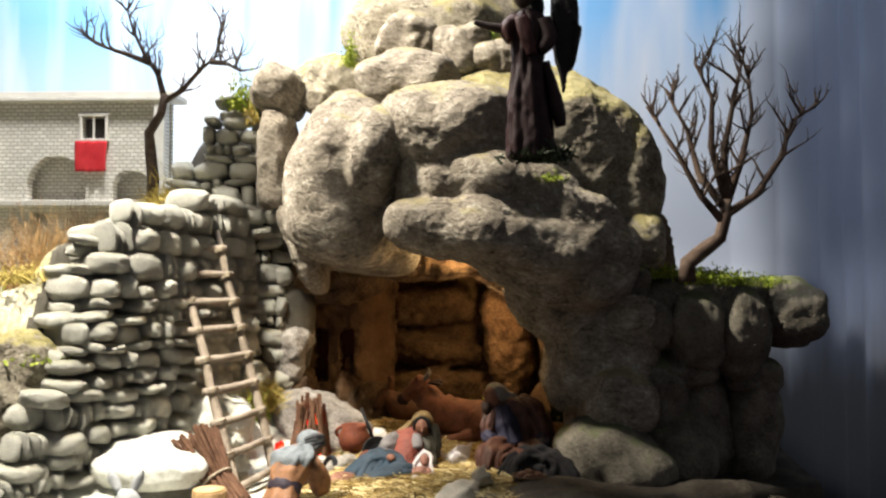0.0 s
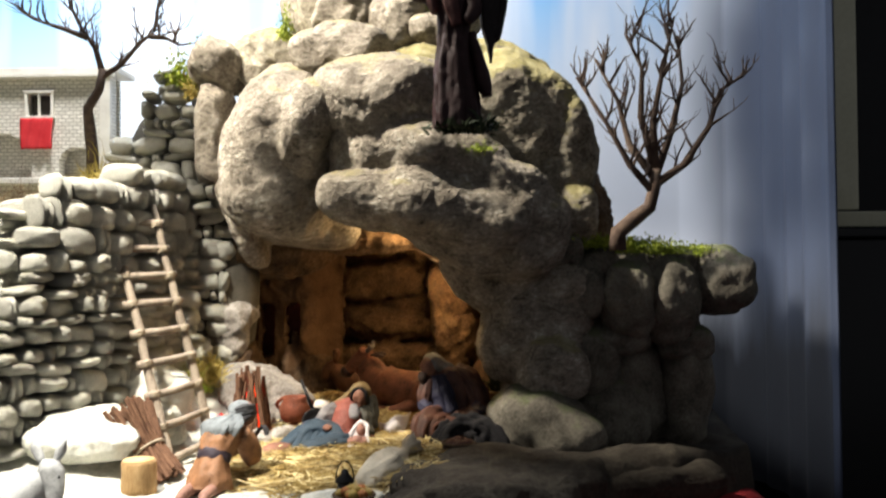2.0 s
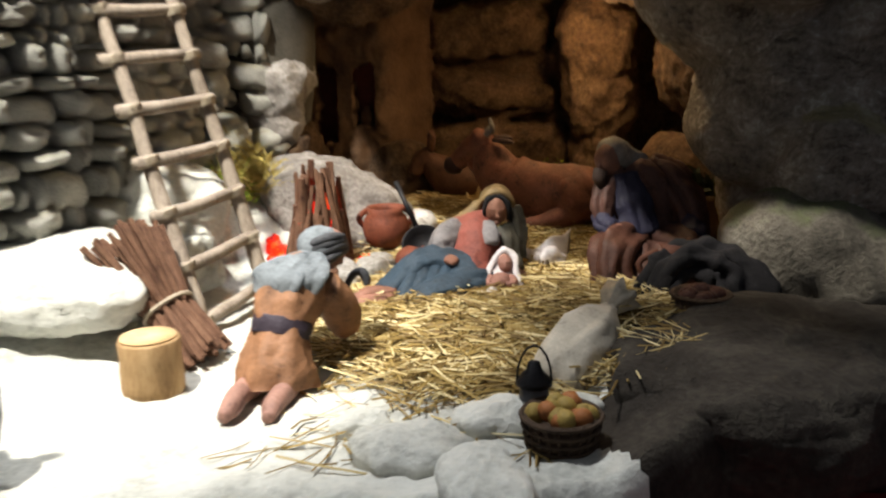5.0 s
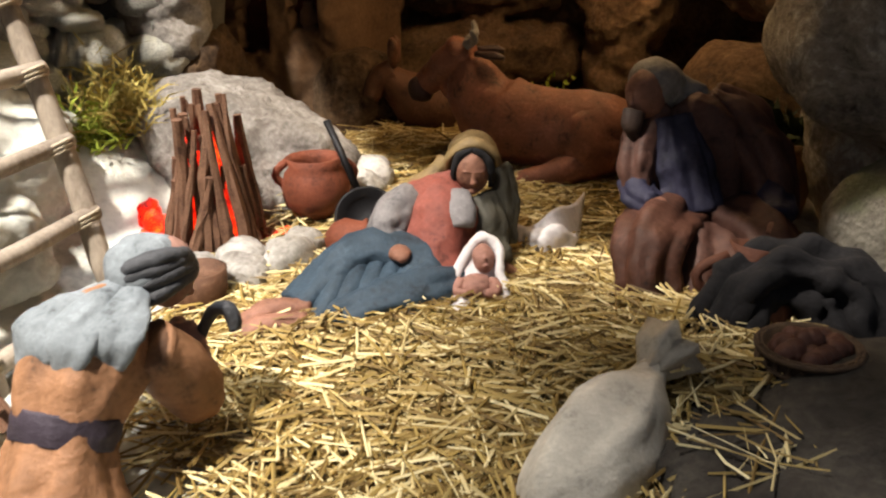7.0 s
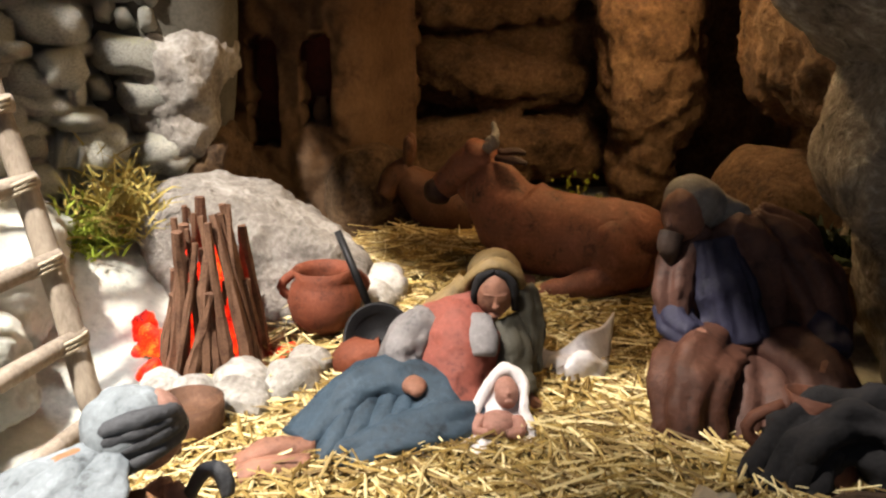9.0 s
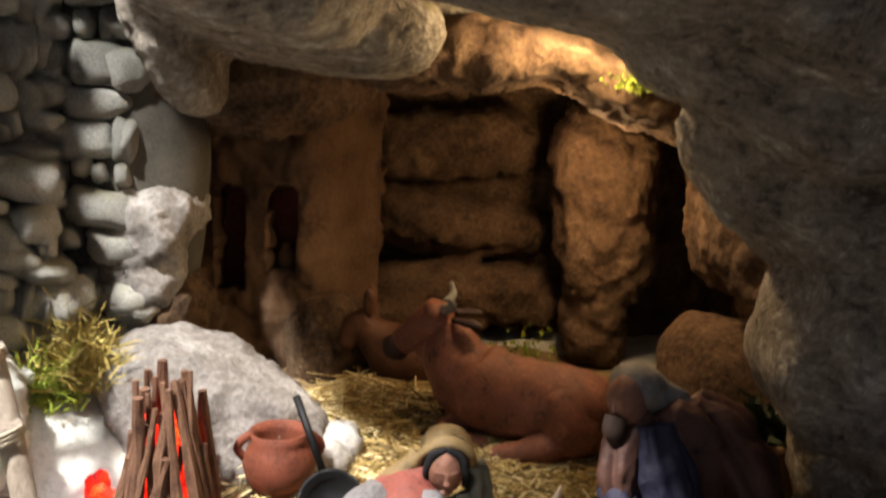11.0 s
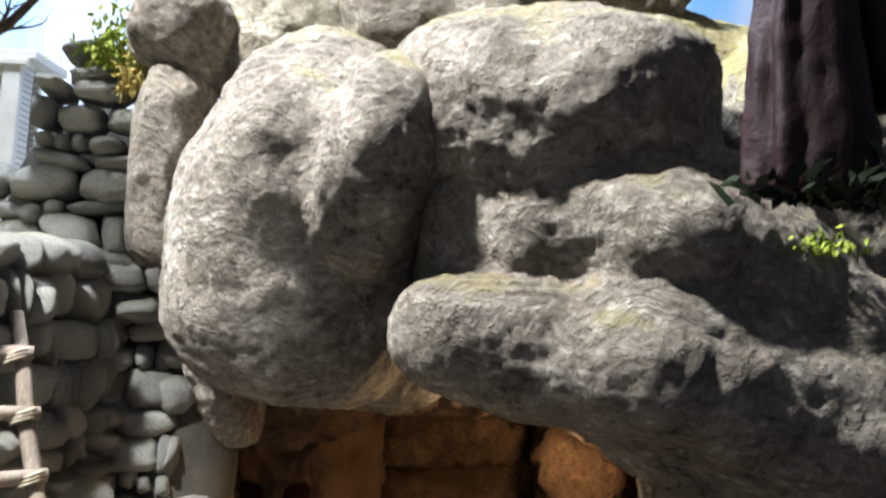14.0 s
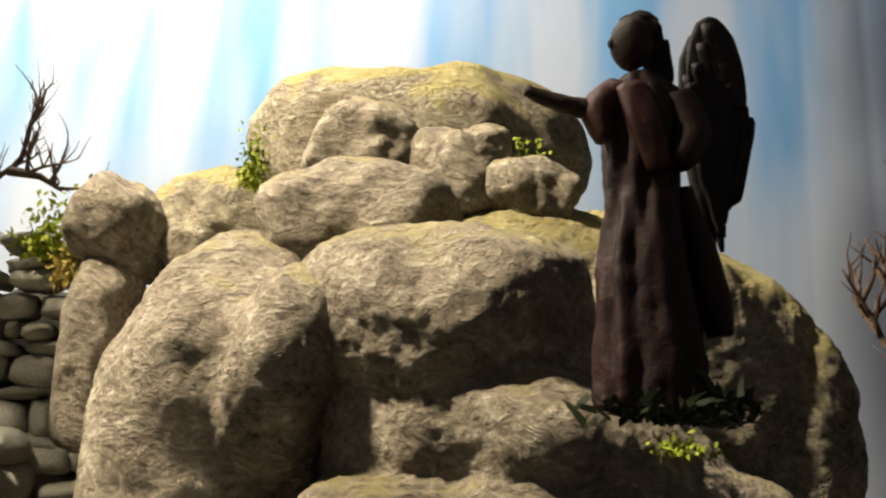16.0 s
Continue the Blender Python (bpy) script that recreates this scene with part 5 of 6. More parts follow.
def seated(bm):
    # knees apart under the robe, upright body, mantle over the shoulders
    drape(bm, [(0.128, 1.556, 0.164), (0.110, 1.524, 0.170), (0.097, 1.497, 0.166), (0.094, 1.484, 0.148), (0.096, 1.478, 0.128), (0.097, 1.476, 0.118)], [(0.024, 0.020), (0.023, 0.020), (0.022, 0.020), (0.019, 0.019), (0.021, 0.018), (0.022, 0.018)], 18, 6, folds=5, fold=0.09)
    drape(bm, [(0.148, 1.556, 0.164), (0.164, 1.526, 0.168), (0.173, 1.503, 0.162), (0.168, 1.490, 0.142), (0.160, 1.484, 0.120)], [(0.024, 0.020), (0.022, 0.020), (0.021, 0.019), (0.019, 0.018), (0.020, 0.016)], 18, 0, folds=5, fold=0.09)
    drape(bm, [(0.136, 1.540, 0.162), (0.132, 1.508, 0.158), (0.128, 1.488, 0.142), (0.124, 1.478, 0.118)], [(0.030, 0.014), (0.032, 0.015), (0.031, 0.015), (0.036, 0.014)], 20, 0, folds=8, fold=0.12)
    drape(bm, [(0.118, 1.470, 0.116), (0.118, 1.474, 0.126), (0.120, 1.480, 0.136)], [(0.034, 0.013), (0.032, 0.013), (0.028, 0.010)], 18, 1, folds=8, fold=0.08)
    drape(bm, [(0.140, 1.560, 0.140), (0.139, 1.560, 0.182), (0.136, 1.561, 0.212), (0.130, 1.562, 0.232), (0.120, 1.562, 0.245)], [(0.038, 0.028), (0.033, 0.024), (0.036, 0.021), (0.028, 0.017), (0.010, 0.010)], 20, 0, folds=7, fold=0.05)
    drape(bm, [(0.116, 1.548, 0.238), (0.121, 1.540, 0.216), (0.126, 1.534, 0.196), (0.130, 1.526, 0.178)], [(0.010, 0.006), (0.015, 0.008), (0.017, 0.008), (0.016, 0.007)], 16, 1, folds=7, fold=0.10)
    drape(bm, [(0.142, 1.570, 0.244), (0.162, 1.566, 0.230), (0.177, 1.558, 0.206), (0.184, 1.548, 0.178), (0.185, 1.542, 0.164)], [(0.012, 0.012), (0.019, 0.018), (0.019, 0.022), (0.017, 0.023), (0.010, 0.014)], 18, 0, folds=6, fold=0.10)
    drape(bm, [(0.112, 1.564, 0.238), (0.099, 1.555, 0.222), (0.095, 1.546, 0.204), (0.095, 1.538, 0.188)], [(0.010, 0.012), (0.013, 0.014), (0.013, 0.016), (0.010, 0.012)], 16, 0, folds=5, fold=0.10)
    drape(bm, [(0.178, 1.548, 0.188), (0.181, 1.528, 0.184), (0.178, 1.510, 0.180)], [(0.013, 0.012), (0.012, 0.011), (0.009, 0.008)], 12, 1, folds=4, fold=0.10)
    drape(bm, [(0.178, 1.512, 0.180), (0.174, 1.501, 0.178), (0.169, 1.494, 0.174)], [0.0062, 0.0065, 0.0032], 8, 2)
    drape(bm, [(0.094, 1.542, 0.196), (0.094, 1.528, 0.190), (0.101, 1.517, 0.187)], [(0.011, 0.010), (0.010, 0.009), (0.008, 0.007)], 12, 1, folds=4, fold=0.10)
    drape(bm, [(0.100, 1.519, 0.187), (0.107, 1.512, 0.186), (0.113, 1.509, 0.183)], [0.006, 0.006, 0.003], 8, 2)
    for x in (0.090, 0.108):
        drape(bm, [(x, 1.474, 0.122), (x - 0.003, 1.464, 0.123), (x - 0.006, 1.452, 0.119)], [(0.008, 0.008), (0.008, 0.0065), (0.005, 0.004)], 9, 2)
    head(bm, (0.0985, 1.556, 0.2515), 0.0155, -48, 2, 10)
    drape(bm, [(0.090, 1.546, 0.243), (0.088, 1.543, 0.234), (0.091, 1.544, 0.225)], [(0.0075, 0.0050), (0.0068, 0.0048), (0.003, 0.002)], 10, 5)
    # hood: a cap drawn forward over the brow, falling to the shoulder behind
    blob(bm, (0.1055, 1.5650, 0.2580), (0.0182, 0.0180, 0.0168), (-8, 18, 0), 3, 4, 0.05, 60)
    blob(bm, (0.1120, 1.5690, 0.2540), (0.0160, 0.0160, 0.0170), (0, 20, 0), 3, 4, 0.05, 60)
    drape(bm, [(0.110, 1.568, 0.256), (0.120, 1.570, 0.247), (0.132, 1.568, 0.239), (0.146, 1.566, 0.234)], [(0.014, 0.013), (0.016, 0.012), (0.017, 0.010), (0.010, 0.006)], 14, 3, folds=4, fold=0.06)


figure("seated_statue", "seated bearded clay figure in a dark mantle and grey hood", "figurine", [UMBER, PURPLE_DARK, SKIN, HOOD, GREY_SLEEVE, paint("brown_beard", (0.05, 0.03, 0.022)), paint("rust_lap", (0.07, 0.026, 0.015), 0.35)], seated, (0, 1, 6), (0.15, -0.5, 1.0), 0.0026, 52)


def angel(bm):
    x, y = 0.150, 1.362
    drape(bm, [(x, y, 0.594), (x + 0.001, y, 0.622), (x - 0.001, y, 0.662), (x - 0.003, y, 0.700), (x - 0.003, y, 0.738), (x - 0.002, y, 0.768), (x - 0.003, y, 0.795), (x - 0.004, y, 0.816), (x - 0.005, y, 0.828)],
         [(0.033, 0.028), (0.034, 0.029), (0.031, 0.026), (0.028, 0.024), (0.023, 0.020), (0.025, 0.020), (0.028, 0.020), (0.024, 0.016), (0.009, 0.009)], 22, 0, folds=8, fold=0.075)
    drape(bm, [(x + 0.024, y, 0.745), (x + 0.034, y, 0.705), (x + 0.042, y, 0.668), (x + 0.047, y, 0.645)], [(0.006, 0.010), (0.009, 0.014), (0.011, 0.015), (0.007, 0.010)], 10, 0)
    drape(bm, [(x - 0.020, y - 0.004, 0.812), (x - 0.034, y - 0.008, 0.796), (x - 0.030, y - 0.010, 0.776)], [(0.010, 0.012), (0.0115, 0.013), (0.006, 0.009)], 12, 1)
    drape(bm, [(x - 0.030, y - 0.008, 0.796), (x - 0.052, y - 0.012, 0.797), (x - 0.072, y - 0.014, 0.802), (x - 0.084, y - 0.014, 0.806)], [0.008, 0.0065, 0.005, 0.004], 10, 2)
    drape(bm, [(x - 0.014, y - 0.018, 0.812), (x - 0.006, y - 0.024, 0.782), (x + 0.004, y - 0.022, 0.752)], [(0.010, 0.004), (0.011, 0.005), (0.008, 0.004)], 10, 1)
    drape(bm, [(x + 0.020, y - 0.006, 0.810), (x + 0.028, y - 0.012, 0.780), (x + 0.016, y - 0.022, 0.758)], [0.011, 0.012, 0.008], 12, 0)
    blob(bm, (x - 0.010, y - 0.004, 0.851), (0.0150, 0.0155, 0.0200), (0, 0, 0), 2, 3)
    blob(bm, (x - 0.0235, y - 0.006, 0.849), (0.0035, 0.003, 0.0045), (0, 0, 0), 2, 2)
    blob(bm, (x - 0.003, y + 0.002, 0.859), (0.0172, 0.0175, 0.0175), mat=3, sub=4, lump=0.22, freq=95)
    drape(bm, [(x + 0.008, y + 0.008, 0.856), (x + 0.013, y + 0.010, 0.836), (x + 0.014, y + 0.010, 0.815)], [0.011, 0.010, 0.006], 10, 3)
    for dy in (0.0, 0.020):
        # a folded wing: broad at the shoulder, pointed below, with overlapping feathers
        for k in range(9):
            u = k / 8
            drape(bm, [(x + 0.007 + 0.030 + 0.004 * k, y + 0.012 + dy, 0.878 - 0.016 * abs(k - 3)), (x + 0.007 + 0.036 + 0.0042 * k, y + 0.014 + dy, 0.825 - 0.006 * abs(k - 4)), (x + 0.007 + 0.038 + 0.0025 * k, y + 0.014 + dy, 0.760 - 0.002 * k), (x + 0.007 + 0.044 + 0.001 * k, y + 0.012 + dy, 0.706 + 0.010 * abs(k - 3))],
                 [(0.0045, 0.003), (0.0062, 0.004), (0.0052, 0.0035), (0.002, 0.002)], 6, 4)
        blob(bm, (x + 0.007 + 0.048, y + 0.015 + dy, 0.834), (0.021, 0.004, 0.052), (0, -4, 0), 4, 3)


# the angel's skin is darkened like its robe, in place of shade
angel_ob = figure("angel_statue", "clay angel in wine-red robe, its shade put into the paint, standing on the ledge", "figurine", [WINE, ROSE, paint("shaded_skin", (0.035, 0.017, 0.013)), BLACK, WING], angel, (0, 1), (0, 0, 1), 0.0016, 62)
angel_ob.scale = (0.95, 0.95, 0.925)
angel_ob.location = (0.0085, 0.048, 0.620 - 0.594 * 0.925)


def ox(bm):
    drape(bm, [(0.108, 1.695, 0.178), (0.096, 1.698, 0.190), (0.070, 1.708, 0.192), (0.035, 1.722, 0.192), (0.005, 1.735, 0.198), (-0.012, 1.742, 0.212), (-0.024, 1.748, 0.234), (-0.030, 1.750, 0.246)],
         [(0.014, 0.014), (0.030, 0.028), (0.034, 0.034), (0.034, 0.034), (0.036, 0.036), (0.029, 0.027), (0.022, 0.020), (0.012, 0.012)], 18, 0)
    drape(bm, [(-0.022, 1.750, 0.252), (-0.036, 1.754, 0.248), (-0.054, 1.762, 0.232), (-0.070, 1.768, 0.220)], [(0.013, 0.013), (0.018, 0.017), (0.0135, 0.013), (0.010, 0.010)], 14, 0)
    blob(bm, (-0.070, 1.767, 0.219), (0.0125, 0.013, 0.0115), (0, 30, 0), 1, 3, 0.1, 90)
    blob(bm, (-0.034, 1.752, 0.257), (0.013, 0.0165, 0.010), (0, 25, 0), 0, 3, 0.1, 90)
    drape(bm, [(-0.046, 1.756, 0.226), (-0.032, 1.748, 0.206), (-0.018, 1.738, 0.184)], [(0.007, 0.012), (0.006, 0.016), (0.008, 0.018)], 10, 0)
    blob(bm, (0.082, 1.692, 0.186), (0.032, 0.026, 0.030), (0, 20, 0), 0, 4, 0.15, 40)
    blob(bm, (0.000, 1.728, 0.196), (0.026, 0.022, 0.032), (0, -15, 0), 0, 4, 0.15, 40)
    for s in (-1, 1):
        drape(bm, [(-0.026, 1.752 + 0.012 * s, 0.262), (-0.020, 1.753 + 0.026 * s, 0.268), (-0.022, 1.754 + 0.034 * s, 0.276)], [0.0045, 0.0035, 0.0015], 8, 2)
        drape(bm, [(-0.018, 1.750 + 0.014 * s, 0.254), (-0.004, 1.748 + 0.022 * s, 0.254), (0.006, 1.747 + 0.025 * s, 0.252)], [(0.004, 0.003), (0.007, 0.003), (0.003, 0.002)], 8, 1)
    drape(bm, [(0.085, 1.690, 0.172), (0.060, 1.680, 0.166), (0.034, 1.678, 0.160), (0.016, 1.682, 0.156)], [0.016, 0.012, 0.008, 0.006], 10, 0)
    drape(bm, [(0.000, 1.722, 0.172), (-0.020, 1.712, 0.166), (-0.004, 1.700, 0.158), (0.012, 1.700, 0.156)], [0.012, 0.010, 0.008, 0.006], 10, 0)
    drape(bm, [(0.108, 1.692, 0.190), (0.114, 1.684, 0.172), (0.108, 1.676, 0.160)], [0.004, 0.003, 0.004], 6, 1)


figure("ox_statue", "brown clay ox lying on straw in the grotto", "figurine", [OX, OX_DARK, HOOD], ox, (0,), (0.2, 0, 1), 0.0034, 34)


def ass(bm):
    drape(bm, [(-0.045, 1.86, 0.178), (-0.075, 1.855, 0.188), (-0.098, 1.852, 0.205), (-0.112, 1.850, 0.218)], [(0.034, 0.032), (0.033, 0.032), (0.020, 0.020), (0.014, 0.013)], 14, 0)
    drape(bm, [(-0.104, 1.850, 0.222), (-0.118, 1.848, 0.214), (-0.128, 1.842, 0.196)], [0.014, 0.013, 0.008], 12, 0)
    for s in (-1, 1):
        drape(bm, [(-0.104, 1.850 + 0.008 * s, 0.228), (-0.103, 1.850 + 0.013 * s, 0.246), (-0.104, 1.850 + 0.015 * s, 0.256)], [0.004, 0.0055, 0.002], 8, 0)


figure("ass_statue", "brown clay ass lying behind the ox", "figurine", [paint("ass_hide", (0.12, 0.052, 0.026))], ass)


def donkey(bm):
    drape(bm, [(-0.500, 1.105, 0.128), (-0.470, 1.108, 0.140), (-0.430, 1.115, 0.142), (-0.390, 1.122, 0.144), (-0.365, 1.130, 0.156), (-0.347, 1.138, 0.176), (-0.340, 1.140, 0.188)],
         [(0.014, 0.014), (0.030, 0.028), (0.032, 0.030), (0.030, 0.030), (0.024, 0.022), (0.017, 0.016), (0.010, 0.010)], 16, 0)
    drape(bm, [(-0.348, 1.142, 0.192), (-0.336, 1.138, 0.188), (-0.328, 1.130, 0.170), (-0.324, 1.124, 0.154)], [(0.010, 0.010), (0.0145, 0.0135), (0.0115, 0.011), (0.0085, 0.008)], 12, 0)
    for s in (-1, 1):
        drape(bm, [(-0.343 + 0.008 * s, 1.146, 0.198), (-0.345 + 0.016 * s, 1.150, 0.212), (-0.346 + 0.021 * s, 1.152, 0.224)], [0.004, 0.0055, 0.0015], 8, 0)
        blob(bm, (-0.333 + 0.011 * s, 1.128, 0.183), (0.0022, 0.0022, 0.0022), mat=1, sub=2)
    drape(bm, [(-0.395, 1.112, 0.130), (-0.360, 1.100, 0.126), (-0.335, 1.098, 0.122), (-0.345, 1.106, 0.118)], [0.013, 0.010, 0.008, 0.006], 9, 0)
    drape(bm, [(-0.455, 1.098, 0.128), (-0.425, 1.085, 0.122), (-0.400, 1.084, 0.118)], [0.015, 0.010, 0.006], 9, 0)


donkey_ob = figure("donkey_statue", "pale grey clay donkey lying on the plastered ground", "figurine", [GREY_HIDE, BLACK], donkey)
donkey_ob.location = (-0.006, 0.0, -0.012)

# ledge plants, enlarged and dark to stand in for shade below the angel
tuft("ledge_plant", "narrow leaves growing on the rock ledge, spread and darkened as its shade", (0.165, 1.330, 0.612), (0.048, 0.022, 0.018), 200, material("shaded_leaf", [(0.010, 0.016, 0.007), (0.03, 0.045, 0.015)], 60, 0.6, 0.0), 53, (0.020, 0.005), True, "plant")

# ---- camp fire ----
fire = thing("camp_fire", "camp fire of stacked sticks with glowing red embers and lumps of red plastic sheet", "fire", place=(-0.212, 1.578, 0.13))
rng = random.Random(8)
for k in range(44):
    a = 2 * math.pi * k / 44 + rng.uniform(-0.15, 0.15)
    r0, r1 = rng.uniform(0.026, 0.040), rng.uniform(0.012, 0.026)
    top = rng.uniform(0.085, 0.122) if k % 3 else rng.uniform(0.045, 0.085)
    a1 = a + rng.uniform(-0.7, 0.7)
    bend = [Vector((rng.uniform(-0.004, 0.004), rng.uniform(-0.004, 0.004), 0)) for _ in range(2)]
    foot, tip = Vector((r0 * math.cos(a), r0 * math.sin(a), -0.012)), Vector((r1 * math.cos(a1), r1 * math.sin(a1), top))
    w = rng.uniform(0.0022, 0.0050)
    bm = bmesh.new()
    tube(bm, [foot, foot.lerp(tip, 0.33) + bend[0], foot.lerp(tip, 0.68) + bend[1], tip], [w, w * 1.08, w * 0.85, w * 0.7], 7, wob=0.5, fine=2)
    part("stick", bm, BRUSH, fire, smooth=False)
bm = bmesh.new()
for k in range(26):
    a = rng.uniform(0, 6.28)
    r = rng.uniform(0.006, 0.026)
    h = rng.uniform(0.030, 0.100)
    tube(bm, [(r * math.cos(a), r * math.sin(a), -0.01), (r * 0.8 * math.cos(a), r * 0.8 * math.sin(a), h * 0.6), (r * 0.5 * math.cos(a), r * 0.5 * math.sin(a), h)], [0.007, 0.005, 0.0015], 6, wob=0.6, fine=3)
# the left lumps stand for red plastic sheet; their glow is added emission
for k, (x, y, z, q) in enumerate([(-0.048, 0.004, 0.016, 0.013), (-0.056, 0.012, 0.028, 0.010), (-0.044, -0.016, 0.000, 0.012), (-0.058, -0.002, 0.006, 0.010), (0.046, 0.014, 0.004, 0.009), (0.044, -0.012, -0.002, 0.008)]):
    blob(bm, (x, y, z), (q, q * 0.7, q * 1.3), (10 * k, 8, 40 * k), 0, 3, 0.55, 48, k)
part("embers", bm, EMBER, fire, "glowing red embers and lumps of red plastic sheet")

# ring of white stones
for k, (x, y, r) in enumerate([(-0.178, 1.520, 0.018), (-0.150, 1.545, 0.017), (-0.144, 1.578, 0.015), (-0.210, 1.525, 0.015), (-0.232, 1.530, 0.014), (-0.186, 1.545, 0.017), (-0.116, 1.655, 0.022), (-0.110, 1.68, 0.020)]):
    bm = rock_mesh((r * 1.15, r, r * 0.85), 120 + k, sub=3, lump=0.25)
    tagged(link_mesh("hearth_stone", bm, WHITE_ROCK, None, "", True, pose(x, y, ground_z(x, y) + r * 0.6, 0, 0, k * 40)), "rounded white hearth stone beside the camp fire", "stone", "stones round the camp fire")


def vessel(name, label, profile, place, mat, tilt=(0, 0, 0), handles=(), seg=28, category="pot"):
    pot = thing(name, label, category, place=place)
    pot.rotation_euler = [radians(a) for a in tilt]
    bm = bmesh.new()
    lathe(bm, profile, seg=seg)
    part("body", bm, mat, pot)
    for a, r, z0, z1, out in handles:
        bm = bmesh.new()
        c, s = math.cos(a), math.sin(a)
        tube(bm, [((r + out * math.sin(w)) * c, (r + out * math.sin(w)) * s, z0 + (z1 - z0) * w / math.pi) for w in [i * math.pi / 6 for i in range(7)]], 0.0034, 8)
        part("handle", bm, mat, pot)
    return pot


vessel("clay_pot", "red-brown two-handled clay cooking pot beside the fire", [(0.014, 0), (0.024, 0.010), (0.0275, 0.024), (0.024, 0.036), (0.020, 0.041), (0.0225, 0.048), (0.0205, 0.048), (0.0175, 0.041), (0.023, 0.026), (0.016, 0.005)],
       (-0.143, 1.622, 0.145), TERRACOTTA, handles=[(0.2, 0.021, 0.024, 0.045, 0.010), (3.3, 0.021, 0.024, 0.045, 0.010)])
vessel("clay_bowl", "brown clay bowl of dark broth by the hearth", [(0.016, 0), (0.0195, 0.014), (0.0205, 0.033), (0.0185, 0.033), (0.0175, 0.027), (0.002, 0.026)], (-0.196, 1.482, 0.122), DARK_CLAY, category="bowl")
vessel("broken_pot", "small orange clay pot lying on its side", [(0.006, 0), (0.013, 0.008), (0.015, 0.018), (0.010, 0.030), (0.012, 0.034), (0.010, 0.034), (0.008, 0.029), (0.011, 0.016), (0.004, 0.005)], (-0.128, 1.572, 0.140), TERRACOTTA, (20, 80, 30))
vessel("water_jug", "round terracotta jug with one handle on the straw", [(0.014, 0), (0.026, 0.014), (0.029, 0.030), (0.022, 0.046), (0.012, 0.054), (0.010, 0.060), (0.017, 0.070), (0.015, 0.070), (0.008, 0.060), (0.010, 0.052), (0.012, 0.02)],
       (0.137, 1.428, 0.120), paint("dark_terracotta", (0.10, 0.036, 0.02), 0.25, 0.7), (-8, 8, 0), [(3.1, 0.016, 0.034, 0.062, 0.016)], category="jug")
vessel("plant_pot", "tan flower pot with a dark plant beside the rock", [(0.018, 0), (0.022, 0.02), (0.028, 0.055), (0.031, 0.056), (0.031, 0.062), (0.027, 0.062), (0.025, 0.050), (0.003, 0.049)], (0.222, 1.640, 0.140), paint("tan_clay", (0.30, 0.19, 0.09)))
tuft("pot_plant", "dark narrow leaves growing from the flower pot", (0.222, 1.640, 0.192), (0.020, 0.018, 0.02), 90, material("dark_leaf", [(0.012, 0.02, 0.008), (0.03, 0.045, 0.015)], 60, 0.6, 0.0), 50, (0.030, 0.007), True, "plant")

pan = thing("frying_pan", "black iron frying pan leaning against the stones", "pan", place=(-0.098, 1.588, 0.152))
pan.rotation_euler = (radians(58), radians(-6), radians(8))
bm = bmesh.new()
lathe(bm, [(0.019, 0), (0.024, 0.009), (0.0245, 0.010), (0.0225, 0.010), (0.018, 0.002), (0.002, 0.0018)])
part("dish", bm, IRON, pan)
bm = bmesh.new()
tube(bm, [(-0.004, 0.022, 0.007), (-0.012, 0.050, 0.012), (-0.020, 0.078, 0.014)], [(0.0028, 0.0018)] * 3, 8)
part("handle", bm, IRON, pan)

# folded white cloth on the straw
bm = bmesh.new()
n = 18
cv = []
for j in range(n + 1):
    row = []
    for i in range(n + 1):
        u, v = i / n, j / n
        p = Vector((0.020, 1.545, 0.118)).lerp(Vector((0.054, 1.545, 0.116)), u).lerp(Vector((0.012, 1.572, 0.156)).lerp(Vector((0.066, 1.602, 0.172)), u), v)
        p += Vector((0, -0.016 * math.sin(math.pi * u) * (0.4 + v), 0.004 * math.sin(9 * u + 3 * v)))
        row.append(bm.verts.new(p))
    cv.append(row)
for j in range(n):
    for i in range(n):
        bm.faces.new((cv[j][i], cv[j][i + 1], cv[j + 1][i + 1], cv[j + 1][i]))
ob = tagged(link_mesh("folded_cloth", bm, WHITE_CLOTH), "stiff folded white cloth standing on the straw", "cloth")
m = ob.modifiers.new("thickness", "SOLIDIFY")
m.thickness = 0.0018
bm = bmesh.new()
blob(bm, (0.040, 1.562, 0.138), (0.022, 0.012, 0.020), (20, 20, 10), 0, 4, 0.35, 60)
tagged(link_mesh("crumpled_cloth", bm, WHITE_CLOTH), "crumpled white cloth lying on the straw", "cloth")

# sack of meal
sack = thing("grain_sack", "plump pale cloth sack tied at the neck, leaning on a rock", "sack", place=(0.002, -0.010, -0.010))
bm = bmesh.new()
tube(bm, [(0.022, 1.282, 0.122), (0.026, 1.290, 0.128), (0.034, 1.306, 0.138), (0.048, 1.328, 0.150), (0.060, 1.346, 0.158), (0.068, 1.358, 0.162), (0.072, 1.364, 0.164)],
     [(0.010, 0.010), (0.022, 0.018), (0.026, 0.021), (0.025, 0.021), (0.019, 0.017), (0.009, 0.009), (0.006, 0.006)], 48, folds=5, fold=0.025, fine=5)
bm.normal_update()
for v, n in [(v, v.normal.copy()) for v in bm.verts]:
    v.co += n * 0.0035 * crease(v.co, Vector((0.5, 0.7, 0.35)).normalized(), 42)
part("bag", bm, SACKCLOTH, sack)
bm = bmesh.new()
